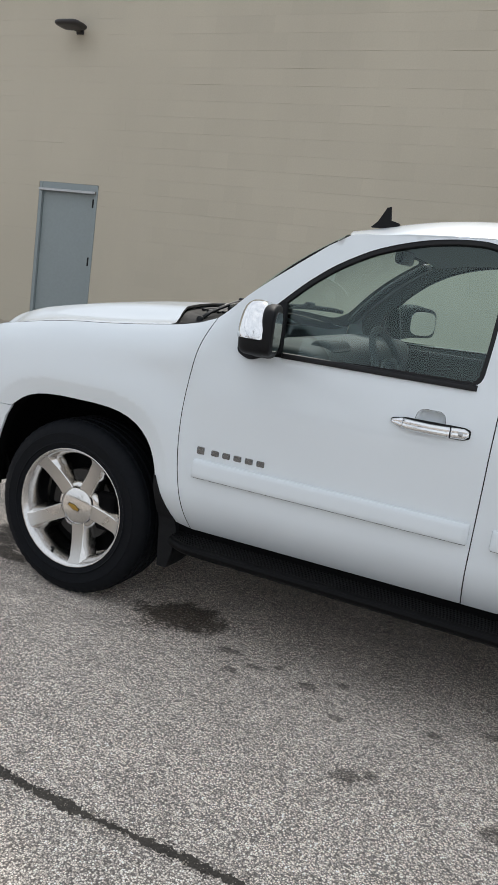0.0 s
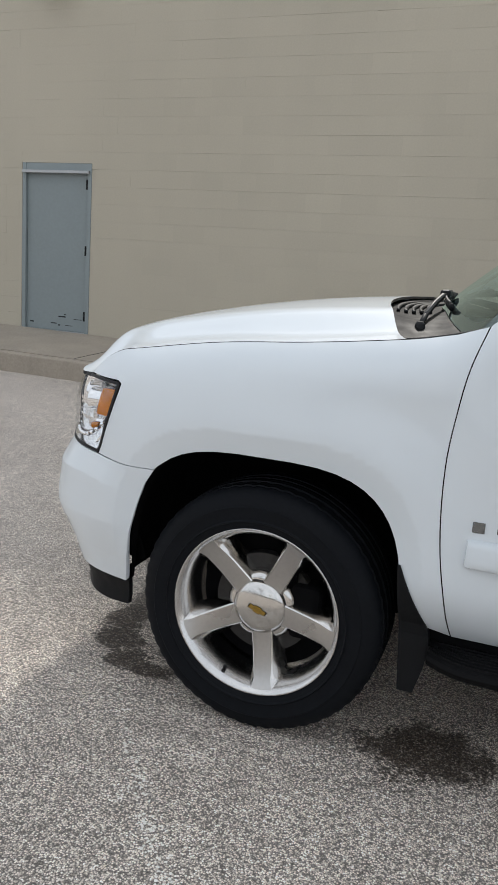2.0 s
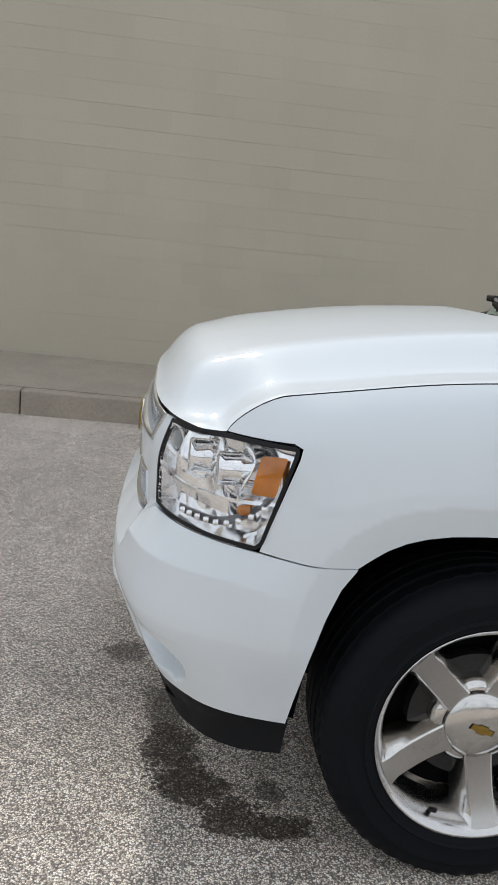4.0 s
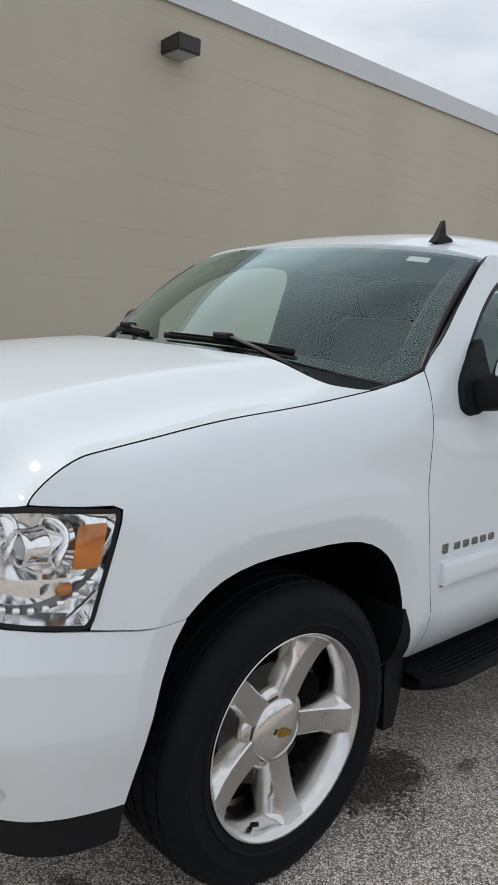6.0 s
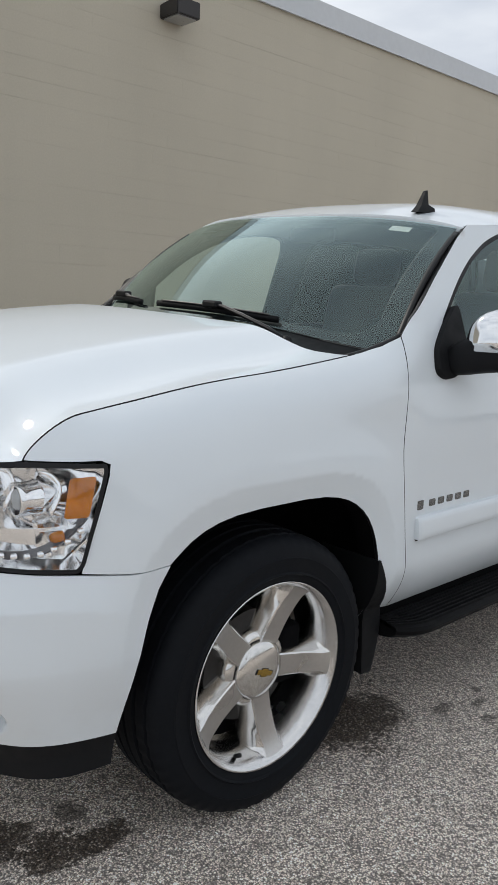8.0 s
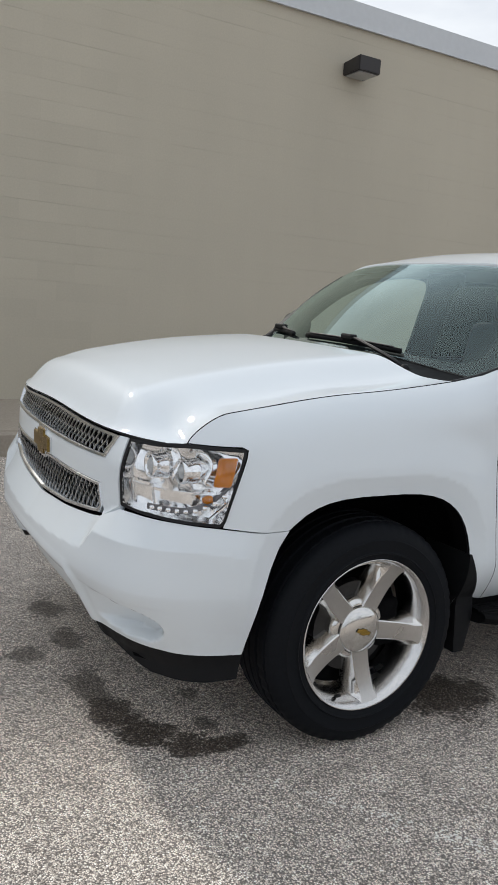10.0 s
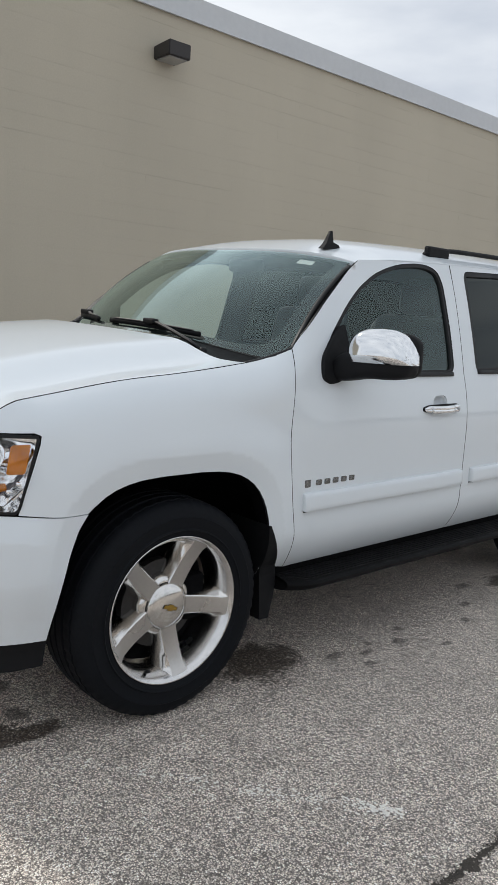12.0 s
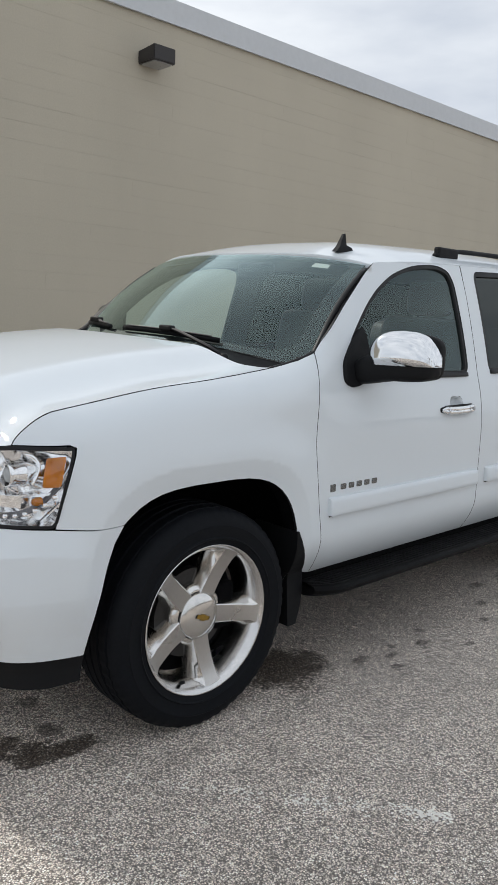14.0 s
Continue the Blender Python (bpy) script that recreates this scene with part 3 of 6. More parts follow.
def wall_lamp():
    """A wall pack: wedge housing with a sloping lens below."""
    lamp = tagged(new("wall_lamp"), "dark bronze wedge-shaped wall lamp mounted high on the wall", "wall lamp", "wall lamps")
    w, d, h = 0.325, 0.34, 0.315
    verts = [(-w / 2, 0, 0.14), (w / 2, 0, 0.14), (w / 2, -d, 0.135), (-w / 2, -d, 0.135), (-w / 2, 0, h * 0.93), (w / 2, 0, h * 0.93), (w / 2, -d, h), (-w / 2, -d, h)]
    bm = bmesh.new()
    vs = [bm.verts.new(v) for v in verts]
    for f in ((0, 1, 2, 3), (7, 6, 5, 4), (3, 2, 6, 7), (1, 0, 4, 5), (0, 3, 7, 4), (2, 1, 5, 6)):
        bm.faces.new([vs[i] for i in f])
    bmesh.ops.recalc_face_normals(bm, faces=bm.faces)
    bmesh.ops.bevel(bm, geom=list(bm.edges), offset=0.01, segments=2, affect="EDGES")
    part("housing", bm, LAMP_HOUSING, lamp)
    bm = bmesh.new()
    box(bm, -w / 2 + 0.03, w / 2 - 0.03, -d / 2 - 0.135, -d / 2 + 0.135, -0.012, 0.012, 0.006)
    bmesh.ops.translate(bm, vec=(0, 0, 0.136), verts=bm.verts)
    part("lens", bm, LAMP_LENS, lamp, "pale ribbed lens")
    return lamp


first_lamp = wall_lamp()
first_lamp.location = (4.31, WALL_Y, 4.415)
copy_thing(first_lamp, pose(19.50, WALL_Y, 4.415))


def flat_lamp():
    """A slim area light: thin tapered head on a short neck."""
    lamp = tagged(new("wall_light"), "slim dark flat area light above the service door", "wall lamp")
    verts, faces = [], []
    for r, z in ((0.6, 0.0), (0.9, 0.006), (1.0, 0.022), (1.0, 0.045), (0.92, 0.060), (0.5, 0.068)):
        for i in range(28):
            a = 2 * math.pi * i / 28
            verts.append((0.20 * r * math.copysign(abs(math.cos(a)) ** 0.5, math.cos(a)), -0.22 + 0.15 * r * math.copysign(abs(math.sin(a)) ** 0.5, math.sin(a)), z))
    n = 28
    for k in range(5):
        faces += [(k * n + i, k * n + (i + 1) % n, (k + 1) * n + (i + 1) % n, (k + 1) * n + i) for i in range(n)]
    faces += [tuple(range(n))[::-1], tuple(5 * n + i for i in range(n))]
    finish("head", verts, faces, LAMP_HOUSING, lamp)
    bm = bmesh.new()
    box(bm, -0.04, 0.04, -0.12, 0.0, 0.0, 0.05, 0.012)
    box(bm, -0.06, 0.06, -0.02, 0.0, -0.02, 0.07, 0.006)
    part("neck", bm, LAMP_HOUSING, lamp)
    lamp.location = (-5.33, WALL_Y, 4.615)


flat_lamp()


# ---- the car: shared shapes ----
# plan of the body at its widest, front middle -> side -> rear middle, as (half width, x)
PLAN = np.array([(0, -.888), (.3, -.882), (.5, -.866), (.65, -.836), (.76, -.800), (.84, -.750), (.90, -.690), (.94, -.61), (.966, -.51), (.979, -.40),
                 (.984, -.25), (.984, 0), (.984, 1), (.985, 2), (.982, 2.9), (.970, 3.34), (.948, 3.64), (.915, 3.80), (.86, 3.94), (.74, 4.06), (.5, 4.13), (0, 4.16)])


def plan_curve():
    pts = PLAN
    ext = np.vstack([(-pts[1][0], pts[1][1]), pts, (-pts[-2][0], pts[-2][1])])
    out = []
    for i in range(1, len(ext) - 2):
        p0, p1, p2, p3 = ext[i - 1:i + 3]
        t0, t1 = 0.0, math.sqrt(np.linalg.norm(p1 - p0))
        t2 = t1 + math.sqrt(np.linalg.norm(p2 - p1))
        t3 = t2 + math.sqrt(np.linalg.norm(p3 - p2))
        for t in np.linspace(t1, t2, 60, endpoint=False):
            a1 = (t1 - t) / t1 * p0 + t / t1 * p1
            a2 = (t2 - t) / (t2 - t1) * p1 + (t - t1) / (t2 - t1) * p2
            a3 = (t3 - t) / (t3 - t2) * p2 + (t - t2) / (t3 - t2) * p3
            b1 = (t2 - t) / t2 * a1 + t / t2 * a2
            b2 = (t3 - t) / (t3 - t1) * a2 + (t - t1) / (t3 - t1) * a3
            out.append((t2 - t) / (t2 - t1) * b1 + (t - t1) / (t2 - t1) * b2)
    out = np.array(out + [pts[-1]])
    d = np.concatenate([[0], np.cumsum(np.linalg.norm(np.diff(out, axis=0), axis=1))])
    n = 3000
    even = np.linspace(0, d[-1], n)
    y, x = np.interp(even, d, out[:, 0]), np.interp(even, d, out[:, 1])
    k = np.hanning(121)
    k /= k.sum()

    def soft(v, mirror):
        left = mirror * v[1:61][::-1] + (0 if mirror > 0 else 0)
        right = mirror * v[-61:-1][::-1]
        return np.convolve(np.concatenate([left, v, right]), k, "valid")
    y, x = soft(y, -1), soft(x, 1)
    zero = even[np.argmin(np.where(y > 0.9, np.abs(x), 9))]
    return even - zero, x, y


S_AXIS, C_X, C_Y = plan_curve()
T_X, T_Y = np.gradient(C_X, S_AXIS), np.gradient(C_Y, S_AXIS)
T_L = np.hypot(T_X, T_Y)
# outward normal in the (x, half width) plane
N_X, N_Y = -T_Y / T_L, T_X / T_L
_mid = np.argmax(C_Y > 0.97)


def s_at(x):
    """The plan parameter at x along the side (front corner included)."""
    return float(np.interp(x, C_X, S_AXIS))


def s_front(y):
    """The plan parameter at half width y on the nose."""
    k = _mid
    return float(np.interp(y, C_Y[:k], S_AXIS[:k]))


S_NOSE, S_TAIL = float(S_AXIS[0]), float(S_AXIS[-1])
ARCH_A, ARCH_B, ARCH_P, HUB_Z, BASE = 0.440, 0.498, 3.4, 0.40, 2.946
REAR_ARCH = 2.905


def gap_z(x):
    """Height of the gap between bonnet and wing."""
    x = np.asarray(x, float)
    d = np.clip((-0.568 - x) / 0.131, 0, 1)
    roll = 0.35 * d ** 1.5 + 0.65 * (1 - np.sqrt(1 - d * d))
    return 1.230 + 0.122 * x + 0.013 * np.maximum(0, x) + 0.012 * np.exp(-((x + 0.2) / 0.25) ** 2) - 0.078 * roll + 0.4 * np.maximum(0, x - 0.35) ** 2


def roof_line(x):
    return 1.90 - 0.022 * (np.asarray(x, float) - 2.5) ** 2


def roof_drop(x):
    return 0.066 * np.clip((1.45 - np.asarray(x, float)) / 0.52, 0, 1.1) ** 1.6 + 0.018


def roof_mid(x):
    return roof_line(x) - roof_drop(x)


def roof_edge(x):
    return roof_line(x) - 0.125


def arch_ring(x, z, cx):
    """1 on the wheel arch's outline, more outside."""
    return ((np.abs(x - cx) / ARCH_A) ** ARCH_P + (np.abs(np.maximum(z, HUB_Z) - HUB_Z) / ARCH_B) ** ARCH_P) ** (1 / ARCH_P)


def body_offset(s, z, x, y):
    """How far the skin stands proud of the plan curve."""
    z = np.asarray(z, float)
    upper = np.where(z > 1.225, 0.045 + 0.25 * (z - 1.225) + 0.11 * (z - 1.225) ** 2, 0.045 * np.maximum(0, (z - 0.95) / 0.275) ** 2)
    g = gap_z(x)
    t = np.clip((z - (g - 0.19)) / 0.19, 0, 1.2)
    wing = 0.008 * sstep(0.85, 1.1, z) + 0.100 * t ** 3.0
    side = wing + (upper - wing) * sstep(0.42, 0.72, x)
    nose = sstep(-0.45, -0.80, s)
    lean = 0.05 * sstep(0.95, 1.16, z)
    off = -(side * (1 - nose) + lean * nose)
    # sill tuck
    off -= 0.055 * np.clip((0.62 - z) / 0.15, 0, 1.3) ** 1.8 * sstep(-0.3, 0.5, x) * (1 - sstep(3.3, 3.7, x))
    # wheel arch lips
    for cx in (0.0, REAR_ARCH):
        d = (arch_ring(x, z, cx) - 1) * 0.46
        # a flange that leans in towards the opening, with a crease along its outer edge
        lip = np.where(d < 0.066, 0.05 + 0.95 * np.clip(d, -0.02, 0.066) / 0.066, 1 - sstep(0.066, 0.23, d)) * sstep(0.40, 0.66, z)
        off += 0.021 * lip * (np.abs(x - cx) < 0.75) * sstep(0.75, 0.62, np.abs(x - cx))
    # front bumper
    bw = sstep(-0.50, -0.92, s)
    ay = np.abs(y)
    rise = sstep(0.545, 0.625, ay)
    z_top, z_edge = np.interp(ay, (0, 0.3, 0.55, 0.69), (0.738, 0.757, 0.786, 0.842)), np.interp(ay, (0, 0.3, 0.545), (0.636, 0.652, 0.672)) + 0.074 * rise
    shelf = np.clip((z_top - z) / (z_top - z_edge), 0, 1) * 0.048 + 0.014 * np.exp(-((z - 0.62) / 0.09) ** 2)
    off += bw * shelf
    # the shelf's crease runs on round the corner, and the lower edge is drawn in
    z_c = np.interp(s, (-0.72, -0.58, -0.45), (0.750, 0.738, 0.720))
    fold = np.where(z > z_c, np.maximum(0, 1 - (z - z_c) / 0.080), np.maximum(0, 1 - (z_c - z) / 0.26))
    off += 0.014 * fold * sstep(-0.43, -0.56, s) * (1 - bw) * (x < 0)
    off -= (0.050 + 0.042 * bw) * np.clip((0.60 - z) / 0.25, 0, 1.05) ** 1.25 * sstep(-0.36, -0.44, s)
    # rear bumper
    rb = sstep(3.55, 3.95, s) * sstep(0.80, 0.74, z)
    off += 0.045 * rb
    # a faint pressed line and the scooped lamp recess in the bumper
    reach = np.hypot(np.maximum(0, ay - 0.775) / 0.09, (z - 0.480 - 0.10 * (0.76 - ay)) / 0.058)
    scoop = sstep(1.0, 0.66, reach) * sstep(0.57, 0.74, ay) * sstep(0.395, 0.43, z)
    off -= 0.078 * scoop * (x < -0.4)
    off -= 0.004 * sstep(0.556, 0.550, z) * sstep(0.90, 0.84, ay) * sstep(0.45, 0.6, ay) * (x < -0.4)
    slant = ay - 0.46 - 0.40 * (0.562 - z)
    mid_in = sstep(0.0, -0.05, slant) * sstep(0.550, 0.522, z)
    off -= 0.030 * mid_in * (x < -0.4)
    off += 0.010 * sstep(0.06, 0.0, slant) * np.exp(-((z - 0.574) / 0.024) ** 2) * (x < -0.4)
    off += 0.012 * np.exp(-((slant - 0.022) / 0.03) ** 2) * sstep(0.582, 0.547, z) * (x < -0.4)
    return off


def skin(s, z):
    """A place on the body's skin; s below S_NOSE runs on round to the other side."""
    s, z = np.asarray(s, float), np.asarray(z, float)
    hand = np.where(s < S_NOSE, -1.0, 1.0)
    s = np.where(s < S_NOSE, 2 * S_NOSE - s, s)
    x, y = np.interp(s, S_AXIS, C_X), np.interp(s, S_AXIS, C_Y)
    nx, ny = np.interp(s, S_AXIS, N_X), np.interp(s, S_AXIS, N_Y)
    o = body_offset(s, z, x, y)
    # the tail leans forward above the waist
    rake = sstep(3.66, 4.25, s) * np.maximum(0, z - 1.0) ** 1.5 * 0.42
    return np.stack([x + nx * o - rake, -hand * (y + ny * o), z], -1)


def bonnet_lip(y):
    """Height of the bonnet's front edge at half width y."""
    return 1.084 - 0.016 * sstep(0.0, 0.62, np.abs(np.asarray(y, float)))


def bonnet_rim():
    """The bonnet's edge along the wing: x, half width and height."""
    q = np.concatenate([np.linspace(-0.700, -0.61, 24), np.linspace(-0.60, 0.44, 80)])
    p = skin(np.array([s_at(v) if v < 0 else v for v in q]), np.array([float(gap_z(v)) for v in q]))
    return p[:, 0], -p[:, 1], p[:, 2]


EDGE_X, EDGE_Y, EDGE_Z = bonnet_rim()


def nose_x(y):
    """Front of the bonnet at half width y."""
    y = np.abs(np.asarray(y, float))
    z = bonnet_lip(y)
    s = np.interp(y, C_Y[:_mid], S_AXIS[:_mid])
    return skin(s, z)[..., 0] - 0.004


NOSE_Y = np.linspace(0, 0.93, 60)
NOSE_X = nose_x(NOSE_Y)


def bonnet_z(x, y):
    x = np.asarray(x, float)
    ay = np.abs(np.asarray(y, float))
    a = ay / np.interp(x, EDGE_X, EDGE_Y)
    mid = 1.345 + 0.100 * x - 0.105 * x * x
    swell = 0.42 * (1 - np.minimum(a, 1.1) ** 2) + 0.58 * (1 - sstep(0.62, 0.90, a))
    rim = np.interp(x, EDGE_X, EDGE_Z)
    body = rim + (mid - rim) * swell
    # the leading edge rolls down to the lip
    lead = np.clip((x - np.interp(ay, NOSE_Y, NOSE_X)) / 0.14, 0, 1)
    z = body + (bonnet_lip(ay) - body) * (1 - lead) ** 2.6
    return z + (rim - z) * sstep(0.90, 1.0, a)


def bonnet(x, y):
    x, y = np.asarray(x, float), np.asarray(y, float)
    return np.stack([x, y, bonnet_z(x, y)], -1)


def roof_width(x):
    z = roof_edge(x)
    return -skin(np.asarray(x, float), z)[..., 1]


def roof(x, y):
    x, y = np.asarray(x, float), np.asarray(y, float)
    return np.stack([x, y, roof_mid(x) - (0.125 - roof_drop(x)) * np.minimum(np.abs(y) / roof_width(x), 1.05) ** 3.2 - 0.018 * sstep(1.30, 1.03, x) * (np.abs(y) / roof_width(x)) ** 2], -1)


def screen(u, v):
    """The windscreen: u from -1 to 1 across, v from 0 to 1 upwards."""
    u, v = np.asarray(u, float), np.asarray(v, float)
    c = 1 - u * u
    low = np.stack([0.615 - 0.27 * c, -0.868 * u, 1.338 + 0.006 * c], -1)
    c4 = 1 - np.abs(u) ** 3.0
    top = np.stack([1.035 - 0.115 * c, -0.783 * u, 1.712 + 0.045 * c4], -1)
    p = low + (top - low) * v[..., None]
    bulge = 0.028 * np.sin(np.pi * np.clip(v, -0.2, 1.2))
    return p + np.stack([-0.62 * bulge, 0 * bulge, 0.78 * bulge], -1)


def arch_line(cx, lo, hi, x_scale=1.0, n=26):
    """Points of the wheel arch from its front foot at height lo over the top to its rear foot at height hi."""
    out = []
    for a in np.linspace(math.pi, 0, n):
        c, s = math.cos(a), math.sin(a)
        out.append((cx - 0.05 * (c < 0) * max(0.0, 0.70 - HUB_Z - ARCH_B * abs(s) ** (2 / ARCH_P)) + ARCH_A * math.copysign(abs(c) ** (2 / ARCH_P), c), HUB_Z + ARCH_B * abs(s) ** (2 / ARCH_P)))
    return [(out[0][0] - 0.03, lo)] + out[0:] + [(out[-1][0], hi)]

# ---- the car ----
suv = tagged(new("suv"), "large white four-door SUV with chrome trim parked beside the wall", "car")
suv.empty_display_size = 0.3

SEAM_1 = [(.589, .438), (.575, .50), (.559, .596), (.538, .713), (.525, .845), (.522, .98), (.533, 1.10), (.551, 1.22), (.584, 1.336)]
WIN_1 = [(0.80, 1.222), (0.778, 1.36), (0.845, 1.435), (0.935, 1.525), (1.03, 1.60), (1.15, 1.667), (1.25, 1.702), (1.355, 1.728), (1.474, 1.742), (1.575, 1.742), (1.65, 1.72), (1.676, 1.66), (1.670, 1.40), (1.660, 1.236), (1.346, 1.236), (1.037, 1.226)]
WIN_2 = [(1.850, 1.233), (1.876, 1.737), (2.27, 1.753), (2.428, 1.736), (2.510, 1.645), (2.557, 1.47), (2.593, 1.337), (2.556, 1.278), (2.43, 1.255)]
WIN_3 = [(2.95, 1.266), (2.705, 1.745), (3.50, 1.730), (3.615, 1.567), (3.690, 1.268)]


def sxz(pts):
    return [(s_at(x) if x < 0 else x, z) for x, z in pts]


def top_line(x0, x1, n=14):
    return [(x, float(roof_edge(x)) - 0.004) for x in np.linspace(x0, x1, n)]


def pillar_edge():
    """Edge of the side beside the windscreen, from its foot to the roof."""
    return [(.632, 1.380), (.70, 1.444), (.79, 1.522), (.89, 1.602), (.98, 1.672), (1.06, 1.722)]


def smooth_open(pts, steps=5):
    """A soft curve through points."""
    p = [np.array(q, float) for q in pts]
    p = [2 * p[0] - p[1]] + p + [2 * p[-1] - p[-2]]
    out = []
    for i in range(1, len(p) - 2):
        for k in range(steps):
            t = k / steps
            out.append(tuple(0.5 * (2 * p[i] + (p[i + 1] - p[i - 1]) * t + (2 * p[i - 1] - 5 * p[i] + 4 * p[i + 1] - p[i + 2]) * t * t + (3 * p[i] - p[i - 1] - 3 * p[i + 1] + p[i + 2]) * t ** 3)))
    return out + [tuple(p[-2])]


def skin_box(name, s0, s1, z0, z1, proud, mat, parent, flip, label="", round_r=0.01, back=0.0, res=0.02):
    """A raised strip that follows the skin, with softened edges."""
    poly = clean(rounded([(s0, z0), (s1, z0), (s1, z1), (s0, z1)], round_r, 4))
    edge = np.array(dense(poly, 0.006))

    def surf(s, z):
        p = skin(s, z)
        q = np.stack([s, z], -1)
        d = np.min(np.linalg.norm(q[:, None, :] - edge[None, :, :], axis=2), axis=1)
        lift = proud * np.sqrt(np.clip(d / max(proud, 0.004), 0.08, 1) * (2 - np.clip(d / max(proud, 0.004), 0.08, 1)))
        p[:, 1] -= lift
        return p
    return panel(name, poly, surf, mat, parent, label, res=res, thick=proud + back, flip=flip)


def window(outer, parent, flip, glass, seal=0.020, proud=-0.006):
    o = clean(rounded(outer, 0.05, 5))
    i = shrink(clean(dense(o, 0.02)), seal)
    panel("window_seal", o, skin, BLACK_TRIM, parent, holes=[i], res=0.02, offset=proud + 0.003, thick=0.02, flip=flip)
    g = panel("window_glass", shrink(i, -0.004), skin, glass, parent, res=0.06, offset=proud - 0.008, skirt=False, flip=flip)
    g.visible_shadow = False


def cup_outline(x0, z):
    """Outline of the finger recess above a handle."""
    return clean(rounded([(x0 + 0.078, z - 0.012), (x0 + 0.192, z - 0.012), (x0 + 0.186, z + 0.058), (x0 + 0.088, z + 0.058)], 0.03, 5))


def handle(x0, z, parent, flip):
    """A chrome pull handle: recess shade plate, grip bar and end caps."""
    y = float(skin(np.array([x0 + 0.1]), np.array([z]))[0, 1])
    plate = [(x0 - 0.003, z - 0.009), (x0 + 0.050, z - 0.022), (x0 + 0.140, z - 0.027), (x0 + 0.262, z - 0.025), (x0 + 0.283, z - 0.017), (x0 + 0.283, z + 0.012), (x0 + 0.262, z + 0.020), (x0 + 0.050, z + 0.019), (x0 - 0.003, z + 0.009)]
    panel("handle_base", clean(rounded(plate, 0.008, 4)), skin, BLACK_TRIM, parent, res=0.012, offset=0.003, thick=0.006, flip=flip)
    sec = [(-0.008, -0.019), (0.004, -0.020), (0.010, -0.013), (0.012, -0.004), (0.0085, 0.001), (0.011, 0.007), (0.009, 0.014), (0.002, 0.018), (-0.008, 0.017)]
    grip = None
    for name, u0, u1, bulge in (("door_handle", 0.165, 0.765, 0.014), ("handle_pivot", 0.0, 0.150, 0.004), ("handle_key_cap", 0.780, 1.0, 0.006)):
        pts, size = [], []
        for i in range(13):
            u = u0 + (u1 - u0) * i / 12
            x = x0 + 0.002 + u * 0.276
            yy = float(skin(np.array([x]), np.array([z]))[0, 1])
            pts.append((x, yy - 0.009 - bulge * math.sin(math.pi * u) ** 0.6, z - 0.004 * math.sin(math.pi * u)))
            size.append(min(1.0, 0.34 + 5.2 * u, 0.50 + 9.0 * (1.0 - u)))
        v, f = sweep(pts, sec)
        n = len(sec)
        v = [tuple(Vector(pts[i // n]) + (Vector(q) - Vector(pts[i // n])) * size[i // n]) for i, q in enumerate(v)]
        if flip < 0:
            v, f = [(a, -b, c) for a, b, c in v], [q[::-1] for q in f]
        piece = finish(name, v, f, CHROME, parent if grip is None else grip, "chrome pull handle" if grip is None else "")
        grip = grip or piece
    poly = cup_outline(x0, z)
    edge = np.array(dense(poly, 0.006))

    def bowl(s, zz):
        p = skin(s, zz)
        d = np.min(np.linalg.norm(np.stack([s, zz], -1)[:, None, :] - edge[None, :, :], axis=2), axis=1)
        u = np.clip(d / 0.03, 0, 1)
        p[:, 1] += 0.032 * np.sqrt(u * (2 - u))
        return p
    panel("handle_cup", poly, bowl, WHITE, parent, "white finger recess behind the handle", res=0.009, skirt=False, flip=flip)
    if x0 < 2:
        v, f = lathe([(0.0, -0.003), (0.008, -0.003), (0.009, 0.0)], 16)
        px, pz = x0 + 0.252, z - 0.002
        py = float(skin(np.array([px]), np.array([pz]))[0, 1]) - 0.024
        v = [(a + px, (b + py) * (1 if flip > 0 else -1), c + pz) for a, b, c in v]
        finish("key_lock", v, f, STEEL, parent)


